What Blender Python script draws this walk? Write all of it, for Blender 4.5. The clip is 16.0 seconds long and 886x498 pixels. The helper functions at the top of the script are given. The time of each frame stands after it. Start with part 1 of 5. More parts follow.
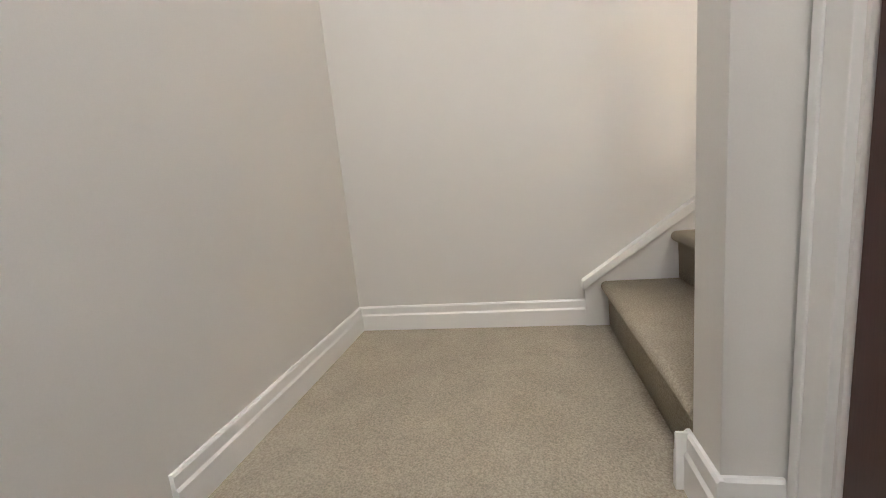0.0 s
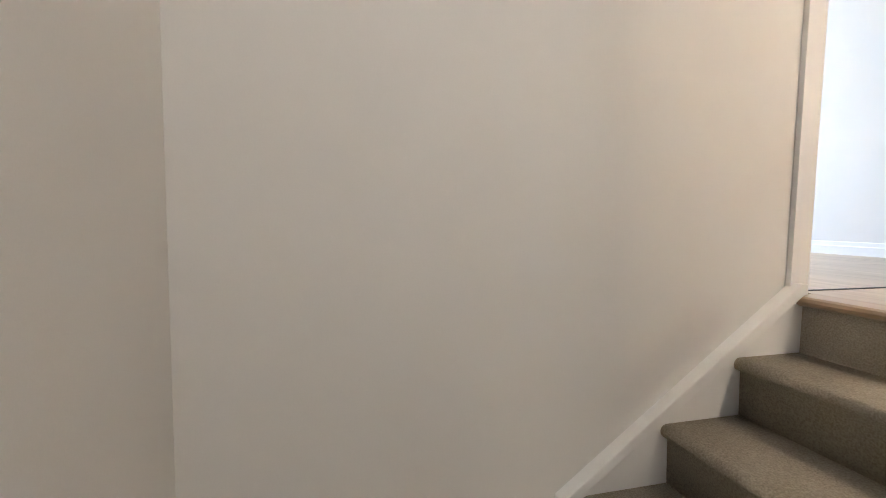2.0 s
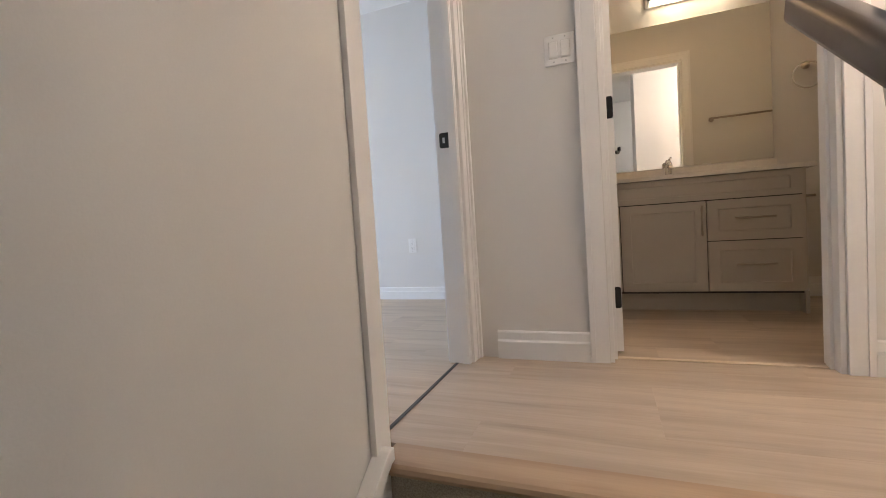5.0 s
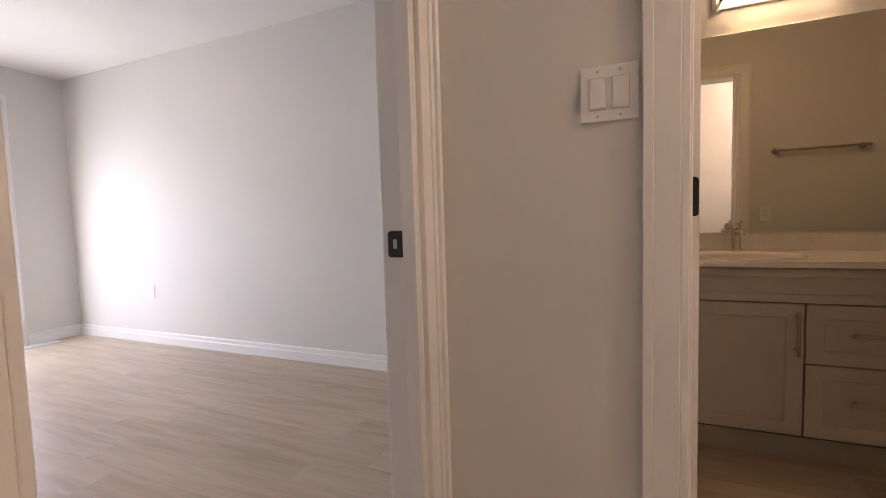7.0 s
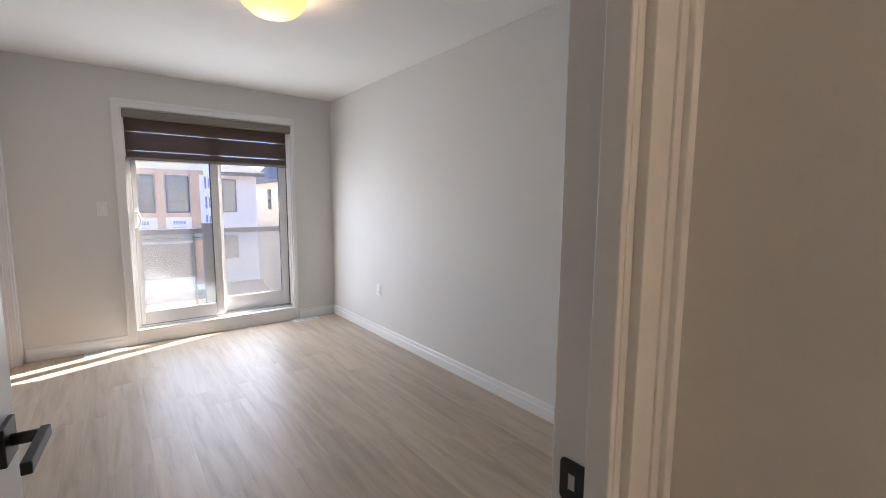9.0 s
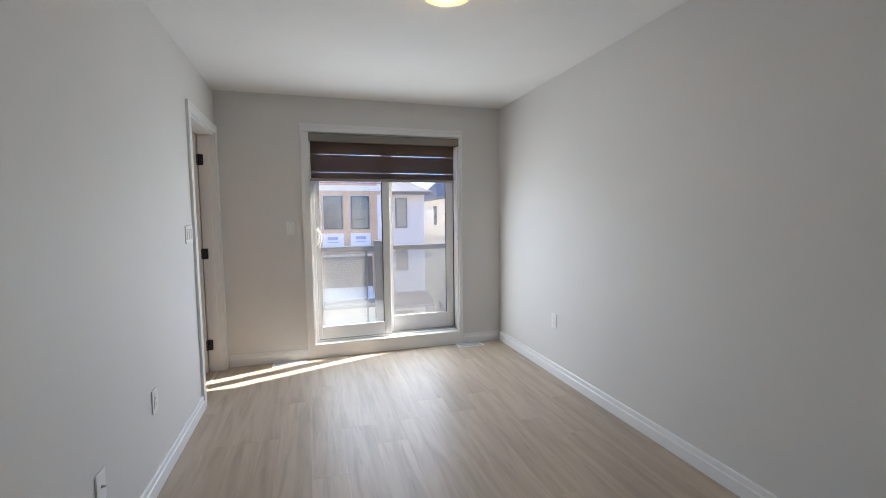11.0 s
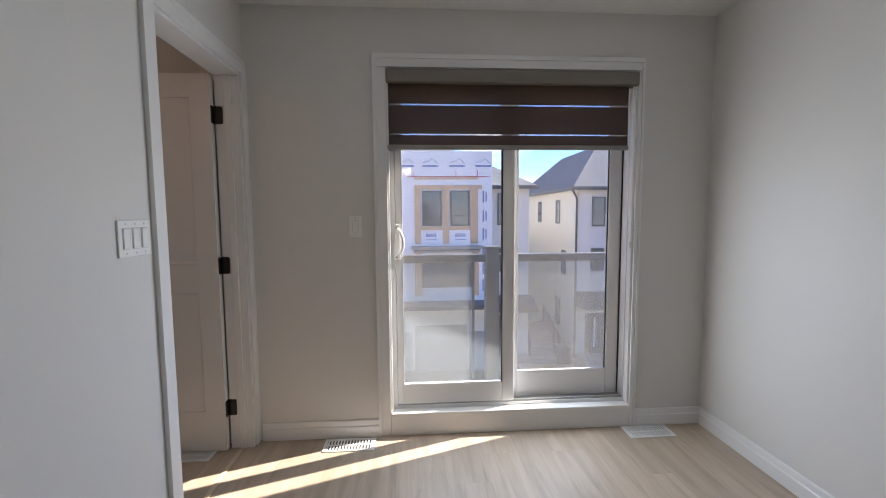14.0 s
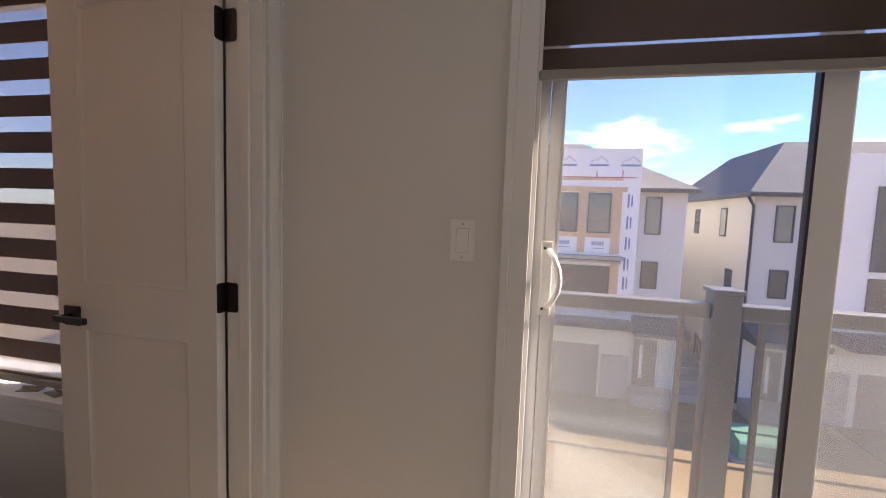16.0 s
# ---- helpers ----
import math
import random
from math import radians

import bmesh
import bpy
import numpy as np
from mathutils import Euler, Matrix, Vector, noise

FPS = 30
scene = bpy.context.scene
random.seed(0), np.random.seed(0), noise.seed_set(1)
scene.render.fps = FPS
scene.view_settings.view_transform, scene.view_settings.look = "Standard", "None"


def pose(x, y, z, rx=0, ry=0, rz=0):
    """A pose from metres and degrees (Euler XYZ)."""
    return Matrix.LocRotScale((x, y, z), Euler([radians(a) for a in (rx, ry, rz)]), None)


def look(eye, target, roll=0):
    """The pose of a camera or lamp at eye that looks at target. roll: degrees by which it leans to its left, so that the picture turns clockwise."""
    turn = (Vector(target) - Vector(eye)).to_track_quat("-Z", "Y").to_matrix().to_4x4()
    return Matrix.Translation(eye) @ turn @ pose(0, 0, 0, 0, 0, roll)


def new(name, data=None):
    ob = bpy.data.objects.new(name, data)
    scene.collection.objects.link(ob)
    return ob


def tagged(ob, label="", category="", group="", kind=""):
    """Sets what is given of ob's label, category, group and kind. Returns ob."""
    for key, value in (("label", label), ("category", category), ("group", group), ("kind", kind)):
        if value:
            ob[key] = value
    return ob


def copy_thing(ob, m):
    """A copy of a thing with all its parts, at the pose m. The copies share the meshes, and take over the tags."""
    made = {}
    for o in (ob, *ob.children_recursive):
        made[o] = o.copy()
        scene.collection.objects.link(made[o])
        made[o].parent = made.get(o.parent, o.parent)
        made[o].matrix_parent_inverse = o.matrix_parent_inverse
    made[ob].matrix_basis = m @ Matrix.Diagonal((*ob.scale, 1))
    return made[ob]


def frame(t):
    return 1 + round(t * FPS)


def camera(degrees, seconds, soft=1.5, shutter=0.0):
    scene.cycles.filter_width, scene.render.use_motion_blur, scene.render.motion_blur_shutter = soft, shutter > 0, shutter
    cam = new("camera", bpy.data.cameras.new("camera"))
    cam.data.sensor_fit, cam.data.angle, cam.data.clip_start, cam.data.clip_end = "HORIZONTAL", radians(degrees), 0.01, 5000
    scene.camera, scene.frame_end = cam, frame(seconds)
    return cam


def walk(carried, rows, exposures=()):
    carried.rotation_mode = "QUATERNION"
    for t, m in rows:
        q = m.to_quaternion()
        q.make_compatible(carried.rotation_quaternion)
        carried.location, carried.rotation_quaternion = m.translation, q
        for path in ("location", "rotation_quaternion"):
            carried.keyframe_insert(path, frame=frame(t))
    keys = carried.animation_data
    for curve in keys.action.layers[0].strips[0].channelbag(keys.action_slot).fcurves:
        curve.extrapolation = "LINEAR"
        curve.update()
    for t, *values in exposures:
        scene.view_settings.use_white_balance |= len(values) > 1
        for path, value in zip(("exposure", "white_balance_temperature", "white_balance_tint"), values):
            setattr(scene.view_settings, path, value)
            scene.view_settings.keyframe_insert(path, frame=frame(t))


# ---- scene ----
cam = camera(92.2, 16.0, soft=0.95)
PATH = [
    (0, (1.751, -1.071, -0.076), (-0.184, -1.442, -0.423), -5.4),
    (0.5, (1.621, -1.212, 0.012), (-0.352, -1.442, -0.276), -3.9),
    (1, (1.435, -1.340, 0.1), (-0.541, -1.342, -0.21), -3.0),
    (1.5, (1.343, -1.308, 0.203), (-0.642, -1.208, -0.016), -3.2),
    (2, (1.058, -1.454, 0.232), (-0.877, -0.968, 0.094), 0.7),
    (2.5, (0.877, -1.448, 0.312), (-0.957, -0.653, 0.246), 0.9),
    (3, (0.9, -1.466, 0.486), (-0.836, -0.478, 0.379), -2.1),
    (3.5, (0.833, -1.371, 0.595), (-0.7, -0.09, 0.501), -2.6),
    (4, (0.682, -1.277, 0.555), (-0.576, 0.276, 0.491), -2.6),
    (4.5, (0.563, -1.152, 0.562), (-0.399, 0.601, 0.489), -3.3),
    (5, (0.56, -0.917, 0.573), (-0.162, 0.946, 0.48), -3.7),
    (7.5, (0.38, -0.011, 1.076), (-0.435, 1.809, 0.923), -0.2),
    (8, (0.336, 0.086, 1.138), (-0.754, 1.752, 0.952), 0.2),
    (8.5, (0.325, 0.217, 1.257), (-1.04, 1.662, 1.036), 0.4),
    (9, (0.262, 0.287, 1.322), (-1.303, 1.512, 1.098), 0.4),
    (9.5, (0.1045, 0.322, 1.329), (-1.608, 1.3375, 1.1375), 0.45),
    (10, (-0.022, 0.3745, 1.3385), (-1.837, 1.1975, 1.1685), 0.1),
    (12.5, (-0.944, 0.571, 1.313), (-2.901, 0.957, 1.178), -1.1),
    (13, (-1.256, 0.645, 1.309), (-3.23, 0.942, 1.182), -0.9),
    (13.5, (-1.613, 0.615, 1.295), (-3.594, 0.834, 1.135), -0.6),
    (14, (-1.984, 0.569, 1.301), (-3.972, 0.705, 1.135), -0.4),
    (14.5, (-2.364, 0.574, 1.305), (-4.357, 0.615, 1.141), 0.0),
    (15, (-2.708, 0.543, 1.293), (-4.701, 0.458, 1.141), 0.6),
    (15.5, (-2.975, 0.445, 1.306), (-4.96, 0.249, 1.154), 1.2),
    (16, (-3.248, 0.456, 1.306), (-5.191, 0.011, 1.139), 2.0),
]
walk(cam, [(t, look(eye, target, roll)) for t, eye, target, roll in PATH],
     exposures=[(0, 4.65, 5750, 9), (1, 4.52, 5550, 8), (1.5, 4.38, 5650, 9), (2, 4.15, 5950, 10), (3, 3.80, 6150, 11), (4, 3.52, 6100, 12), (5, 3.36, 6000, 13), (7.5, 2.58, 7200, 26),
                (8.5, 2.24, 7050, 22), (9.5, 2.16, 6700, 12), (12.5, 1.60, 6650, 11), (14, 1.37, 6750, 14), (15, 1.32, 7150, 17), (16, 1.37, 7800, 22)])

# ---- world, sun and large lights ----
SUN_EL, SUN_DIR = radians(44), Vector((-0.240, 0.678, 0.695))


def link_nodes(nt, a, i, b, j):
    nt.links.new(a.outputs[i], b.inputs[j])


world = bpy.data.worlds.new("sky")
scene.world = world
world.use_nodes = True
wn = world.node_tree
wn.nodes.clear()
w_out = wn.nodes.new("ShaderNodeOutputWorld")
w_bg = wn.nodes.new("ShaderNodeBackground")
w_sky = wn.nodes.new("ShaderNodeTexSky")
w_sky.sky_type, w_sky.sun_disc = "NISHITA", False
w_sky.sun_elevation, w_sky.sun_rotation = SUN_EL, math.atan2(SUN_DIR.x, SUN_DIR.y)
w_bg.inputs[1].default_value = 0.15
w_sky.ozone_density, w_sky.dust_density, w_sky.air_density = 6.0, 0.1, 1.0
# cumulus gathered low all round the sky
w_tc = wn.nodes.new("ShaderNodeTexCoord")
w_map = wn.nodes.new("ShaderNodeMapping")
w_map.inputs["Scale"].default_value = (1.0, 1.0, 2.4)
w_map.inputs["Location"].default_value = (0.35, 0.1, 0.0)
w_noise = wn.nodes.new("ShaderNodeTexNoise")
w_noise.inputs["Scale"].default_value, w_noise.inputs["Detail"].default_value, w_noise.inputs["Roughness"].default_value = 3.0, 12.0, 0.60
w_ramp = wn.nodes.new("ShaderNodeValToRGB")
w_ramp.color_ramp.elements[0].position, w_ramp.color_ramp.elements[1].position = 0.51, 0.62
w_mix = wn.nodes.new("ShaderNodeMixRGB")
w_mix.inputs[2].default_value = (5.6, 5.7, 5.9, 1)
link_nodes(wn, w_tc, "Generated", w_map, "Vector")
link_nodes(wn, w_map, "Vector", w_noise, "Vector")
w_sep = wn.nodes.new("ShaderNodeSeparateXYZ")
w_low = wn.nodes.new("ShaderNodeMath")
w_low.operation = "MULTIPLY_ADD"
w_low.inputs[1].default_value, w_low.inputs[2].default_value = -0.75, 0.125
w_sum = wn.nodes.new("ShaderNodeMath")
link_nodes(wn, w_tc, "Generated", w_sep, 0)
link_nodes(wn, w_sep, "Z", w_low, 0)
link_nodes(wn, w_low, 0, w_sum, 0)
link_nodes(wn, w_noise, 0, w_sum, 1)
link_nodes(wn, w_sum, 0, w_ramp, 0)
link_nodes(wn, w_ramp, "Color", w_mix, 0)
w_deep = wn.nodes.new("ShaderNodeMixRGB")
w_deep.blend_type = "MULTIPLY"
w_deep.inputs[0].default_value, w_deep.inputs[2].default_value = 1.0, (0.56, 0.72, 1.0, 1)
link_nodes(wn, w_sky, 0, w_deep, 1)
link_nodes(wn, w_deep, 0, w_mix, 1)
link_nodes(wn, w_mix, 0, w_bg, 0)
link_nodes(wn, w_bg, 0, w_out, 0)


def lamp(name, kind, energy, color, m, **more):
    data = bpy.data.lights.new(name, kind)
    data.energy, data.color = energy, color
    if kind == "AREA":
        data.shape, data.size, data.size_y = "RECTANGLE", more["size"], more["size_y"]
    if kind == "SUN":
        data.angle = more["angle"]
    if kind == "POINT":
        data.shadow_soft_size = more["radius"]
    ob = new(name, data)
    ob.matrix_world = m
    return ob


lamp("sun", "SUN", 5.0, (1.0, 0.95, 0.87), look(SUN_DIR * 40, (0, 0, 0)), angle=radians(0.5))
lamp("window_daylight", "AREA", 7.8, (0.76, 0.88, 1.0), look((-4.445, 1.10, 0.93), (-3.0, 1.05, 0.80)), size=1.15, size_y=1.40)
lamp("ensuite_daylight", "AREA", 0.48, (0.90, 0.95, 1.0), look((-4.415, -1.57, 1.3), (-3.0, -1.55, 1.2)), size=0.85, size_y=1.4)
lamp("bedroom_bulb", "POINT", 2.0, (1.0, 0.74, 0.46), pose(-2.143, 1.03, 2.352), radius=0.03)
lamp("vanity_bulb", "POINT", 0.55, (1.0, 0.58, 0.24), pose(1.05, 2.22, 2.06), radius=0.05)
# unseen fill lights, added to brighten the hall and the stairs
lamp("hall_fill", "POINT", 4.1, (1.0, 0.80, 0.61), pose(2.00, 0.44, 2.20), radius=0.08)
lamp("stair_fill", "POINT", 3.9, (1.0, 0.90, 0.79), pose(2.15, -0.88, 2.20), radius=0.30)
lamp("ensuite_bulb", "POINT", 1.15, (1.0, 0.58, 0.34), pose(-2.9, -1.7, 2.2), radius=0.06)


# ---- materials ----
def material(name, color, rough=0.5, metal=0.0, vary=0.0, scale=3.0, fine=0.0, fine_scale=200.0, bump=0.0, per_object=0.0, stretch=(1, 1, 1), specular=0.5, coat=0.0):
    """A paint, cloth, stone or metal: base colour with two scales of variation and a fine relief."""
    m = bpy.data.materials.new(name)
    m.use_nodes = True
    nt = m.node_tree
    b = nt.nodes["Principled BSDF"]
    b.inputs["Roughness"].default_value, b.inputs["Metallic"].default_value = rough, metal
    b.inputs["Specular IOR Level"].default_value = specular
    b.inputs["Coat Weight"].default_value = coat
    b.inputs["Base Color"].default_value = (*color, 1)
    tc = nt.nodes.new("ShaderNodeTexCoord")
    mp = nt.nodes.new("ShaderNodeMapping")
    mp.inputs["Scale"].default_value = stretch
    link_nodes(nt, tc, "Object", mp, "Vector")
    value = None
    if vary or fine:
        big = nt.nodes.new("ShaderNodeTexNoise")
        big.inputs["Scale"].default_value, big.inputs["Detail"].default_value = scale, 4
        small = nt.nodes.new("ShaderNodeTexNoise")
        small.inputs["Scale"].default_value, small.inputs["Detail"].default_value = fine_scale, 3
        for n in (big, small):
            link_nodes(nt, mp, "Vector", n, "Vector")
        r1, r2 = nt.nodes.new("ShaderNodeMapRange"), nt.nodes.new("ShaderNodeMapRange")
        r1.inputs[1].default_value, r1.inputs[2].default_value, r1.inputs[3].default_value, r1.inputs[4].default_value = 0.3, 0.7, 1 - vary, 1 + vary
        r2.inputs[1].default_value, r2.inputs[2].default_value, r2.inputs[3].default_value, r2.inputs[4].default_value = 0.3, 0.7, 1 - fine, 1 + fine
        link_nodes(nt, big, 0, r1, 0)
        link_nodes(nt, small, 0, r2, 0)
        mul = nt.nodes.new("ShaderNodeMath")
        mul.operation = "MULTIPLY"
        link_nodes(nt, r1, 0, mul, 0)
        link_nodes(nt, r2, 0, mul, 1)
        value = mul
        if per_object:
            info = nt.nodes.new("ShaderNodeObjectInfo")
            r3 = nt.nodes.new("ShaderNodeMapRange")
            r3.inputs[3].default_value, r3.inputs[4].default_value = 1 - per_object, 1 + per_object
            link_nodes(nt, info, "Random", r3, 0)
            mul2 = nt.nodes.new("ShaderNodeMath")
            mul2.operation = "MULTIPLY"
            link_nodes(nt, mul, 0, mul2, 0)
            link_nodes(nt, r3, 0, mul2, 1)
            value = mul2
        hsv = nt.nodes.new("ShaderNodeHueSaturation")
        hsv.inputs["Color"].default_value = (*color, 1)
        link_nodes(nt, value, 0, hsv, "Value")
        link_nodes(nt, hsv, 0, b, "Base Color")
        if bump:
            bp = nt.nodes.new("ShaderNodeBump")
            bp.inputs["Strength"].default_value, bp.inputs["Distance"].default_value = bump, 0.002
            link_nodes(nt, small, 0, bp, "Height")
            link_nodes(nt, bp, 0, b, "Normal")
    return m


def emitter(name, color, strength):
    m = bpy.data.materials.new(name)
    m.use_nodes = True
    b = m.node_tree.nodes["Principled BSDF"]
    b.inputs["Base Color"].default_value = (*color, 1)
    b.inputs["Emission Color"].default_value = (*color, 1)
    b.inputs["Emission Strength"].default_value = strength
    b.inputs["Roughness"].default_value = 0.3
    return m


def glass(name, tint, gloss=0.06, rough=0.0, haze=0.0):
    """A thin pane: mostly clear, a little mirror; haze mixes in a pale veil."""
    m = bpy.data.materials.new(name)
    m.use_nodes = True
    nt = m.node_tree
    nt.nodes.clear()
    out = nt.nodes.new("ShaderNodeOutputMaterial")
    clear = nt.nodes.new("ShaderNodeBsdfTransparent")
    clear.inputs[0].default_value = (*tint, 1)
    gl = nt.nodes.new("ShaderNodeBsdfGlossy")
    gl.inputs["Roughness"].default_value = rough
    lw = nt.nodes.new("ShaderNodeLayerWeight")
    lw.inputs[0].default_value = 0.5
    pw = nt.nodes.new("ShaderNodeMath")
    pw.operation = "POWER"
    pw.inputs[1].default_value = 5.0
    link_nodes(nt, lw, "Facing", pw, 0)
    fr = nt.nodes.new("ShaderNodeMath")
    fr.operation = "MULTIPLY_ADD"
    fr.inputs[1].default_value, fr.inputs[2].default_value = 0.6, gloss * 0.5
    link_nodes(nt, pw, 0, fr, 0)
    mix = nt.nodes.new("ShaderNodeMixShader")
    link_nodes(nt, fr, 0, mix, 0)
    link_nodes(nt, clear, 0, mix, 1)
    link_nodes(nt, gl, 0, mix, 2)
    last = mix
    if haze:
        df = nt.nodes.new("ShaderNodeBsdfDiffuse")
        df.inputs[0].default_value = (0.80, 0.76, 0.69, 1)
        tl = nt.nodes.new("ShaderNodeBsdfTranslucent")
        tl.inputs[0].default_value = (0.86, 0.81, 0.73, 1)
        both = nt.nodes.new("ShaderNodeMixShader")
        link_nodes(nt, df, 0, both, 1)
        link_nodes(nt, tl, 0, both, 2)
        m2 = nt.nodes.new("ShaderNodeMixShader")
        m2.inputs[0].default_value = haze
        link_nodes(nt, mix, 0, m2, 1)
        link_nodes(nt, both, 0, m2, 2)
        last = m2
    link_nodes(nt, last, 0, out, 0)
    return m


def through_lit(name, front, back, share, rough=0.5):
    """Cloth or lamp glass that lets some light through: front, its colour by reflection; back, the light it passes."""
    m = material(name, front, rough, vary=0.04, scale=6, fine=0.10, fine_scale=420, bump=0.2, specular=0.2)
    nt = m.node_tree
    out, b = nt.nodes["Material Output"], nt.nodes["Principled BSDF"]
    tl = nt.nodes.new("ShaderNodeBsdfTranslucent")
    tl.inputs[0].default_value = (*back, 1)
    mix = nt.nodes.new("ShaderNodeMixShader")
    mix.inputs[0].default_value = share
    link_nodes(nt, b, 0, mix, 1)
    link_nodes(nt, tl, 0, mix, 2)
    link_nodes(nt, mix, 0, out, 0)
    return m


def wood(name, light, dark, rough=0.42, per_object=0.07):
    """Oak-look planks with the grain along x."""
    m = bpy.data.materials.new(name)
    m.use_nodes = True
    nt = m.node_tree
    b = nt.nodes["Principled BSDF"]
    b.inputs["Roughness"].default_value, b.inputs["Specular IOR Level"].default_value = rough, 0.4
    tc, info = nt.nodes.new("ShaderNodeTexCoord"), nt.nodes.new("ShaderNodeObjectInfo")
    off = nt.nodes.new("ShaderNodeVectorMath")
    off.operation = "MULTIPLY_ADD"
    off.inputs[1].default_value = (1, 1, 1)
    comb = nt.nodes.new("ShaderNodeCombineXYZ")
    r50 = nt.nodes.new("ShaderNodeMath")
    r50.operation = "MULTIPLY"
    r50.inputs[1].default_value = 37.0
    link_nodes(nt, info, "Random", r50, 0)
    link_nodes(nt, r50, 0, comb, 0)
    link_nodes(nt, r50, 0, comb, 1)
    link_nodes(nt, tc, "Object", off, 0)
    link_nodes(nt, comb, 0, off, 2)
    mp = nt.nodes.new("ShaderNodeMapping")
    mp.inputs["Scale"].default_value = (1.1, 10, 10)
    link_nodes(nt, off, 0, mp, "Vector")
    grain = nt.nodes.new("ShaderNodeTexNoise")
    grain.inputs["Scale"].default_value, grain.inputs["Detail"].default_value, grain.inputs["Distortion"].default_value = 1.6, 6, 0.6
    mp2 = nt.nodes.new("ShaderNodeMapping")
    mp2.inputs["Scale"].default_value = (6, 160, 160)
    link_nodes(nt, off, 0, mp2, "Vector")
    pore = nt.nodes.new("ShaderNodeTexNoise")
    pore.inputs["Scale"].default_value, pore.inputs["Detail"].default_value = 1.0, 2
    link_nodes(nt, mp, 0, grain, "Vector")
    link_nodes(nt, mp2, 0, pore, "Vector")
    ramp = nt.nodes.new("ShaderNodeValToRGB")
    ramp.color_ramp.elements[0].position, ramp.color_ramp.elements[1].position = 0.33, 0.62
    ramp.color_ramp.elements[0].color, ramp.color_ramp.elements[1].color = (*dark, 1), (*light, 1)
    link_nodes(nt, grain, 0, ramp, 0)
    pr = nt.nodes.new("ShaderNodeMapRange")
    pr.inputs[1].default_value, pr.inputs[2].default_value, pr.inputs[3].default_value, pr.inputs[4].default_value = 0.3, 0.7, 0.96, 1.03
    link_nodes(nt, pore, 0, pr, 0)
    orr = nt.nodes.new("ShaderNodeMapRange")
    orr.inputs[3].default_value, orr.inputs[4].default_value = 1 - per_object, 1 + per_object
    link_nodes(nt, info, "Random", orr, 0)
    mul = nt.nodes.new("ShaderNodeMath")
    mul.operation = "MULTIPLY"
    link_nodes(nt, pr, 0, mul, 0)
    link_nodes(nt, orr, 0, mul, 1)
    mp3 = nt.nodes.new("ShaderNodeMapping")
    mp3.inputs["Scale"].default_value = (2.2, 26, 26)
    link_nodes(nt, off, 0, mp3, "Vector")
    streak = nt.nodes.new("ShaderNodeTexNoise")
    streak.inputs["Scale"].default_value, streak.inputs["Detail"].default_value, streak.inputs["Distortion"].default_value = 1.0, 3, 0.8
    link_nodes(nt, mp3, 0, streak, "Vector")
    sr = nt.nodes.new("ShaderNodeMapRange")
    sr.inputs[1].default_value, sr.inputs[2].default_value, sr.inputs[3].default_value, sr.inputs[4].default_value = 0.57, 0.74, 1.0, 0.85
    link_nodes(nt, streak, 0, sr, 0)
    mul3 = nt.nodes.new("ShaderNodeMath")
    mul3.operation = "MULTIPLY"
    link_nodes(nt, mul, 0, mul3, 0)
    link_nodes(nt, sr, 0, mul3, 1)
    hsv = nt.nodes.new("ShaderNodeHueSaturation")
    link_nodes(nt, ramp, 0, hsv, "Color")
    link_nodes(nt, mul3, 0, hsv, "Value")
    link_nodes(nt, hsv, 0, b, "Base Color")
    bp = nt.nodes.new("ShaderNodeBump")
    bp.inputs["Strength"].default_value, bp.inputs["Distance"].default_value = 0.12, 0.001
    link_nodes(nt, pore, 0, bp, "Height")
    link_nodes(nt, bp, 0, b, "Normal")
    return m


WALL = material("wall_paint", (0.70, 0.685, 0.66), 0.62, vary=0.02, scale=1.3, fine=0.012, fine_scale=260, bump=0.10, specular=0.35)
CEIL = material("ceiling_paint", (0.80, 0.79, 0.77), 0.9, vary=0.015, fine=0.01, fine_scale=180, bump=0.12, specular=0.2)
TRIM = material("trim_paint", (0.80, 0.795, 0.785), 0.34, vary=0.015, scale=2.0, fine=0.008, fine_scale=120)
DOORW = material("door_paint", (0.78, 0.77, 0.755), 0.40, vary=0.015, scale=2.0, fine=0.01, fine_scale=140, bump=0.05)
CARPET = material("carpet", (0.39, 0.35, 0.278), 1.0, vary=0.06, scale=9.0, fine=0.24, fine_scale=210, bump=1.0, specular=0.1)
OAK = wood("oak_plank", (0.52, 0.425, 0.33), (0.42, 0.335, 0.25), rough=0.42)
NOSING = wood("oak_nosing", (0.45, 0.33, 0.22), (0.36, 0.25, 0.16), rough=0.4, per_object=0.03)
BLACK = material("black_metal", (0.012, 0.012, 0.013), 0.38, vary=0.1, fine=0.05, fine_scale=300, bump=0.05)
RAILW = material("dark_rail_wood", (0.055, 0.035, 0.028), 0.32, vary=0.15, scale=4, fine=0.1, fine_scale=60, stretch=(4, 0.5, 4), bump=0.05)
DARKDOOR = material("dark_door_wood", (0.05, 0.018, 0.014), 0.35, vary=0.2, scale=3, fine=0.1, fine_scale=40, stretch=(6, 6, 0.5), bump=0.05)
PLASTIC = material("white_plastic", (0.82, 0.815, 0.80), 0.30, vary=0.01, fine=0.004, fine_scale=90)
# near-black that puts the shade of holes and gaps into the colour
SLOT = material("slot_dark", (0.05, 0.05, 0.05), 0.6, vary=0.1, fine=0.05)
VINYL = material("window_vinyl", (0.80, 0.80, 0.80), 0.36, vary=0.02, scale=3, fine=0.01, fine_scale=100, bump=0.02)
GASKET = material("rubber_gasket", (0.03, 0.03, 0.032), 0.6, vary=0.1, fine=0.05)
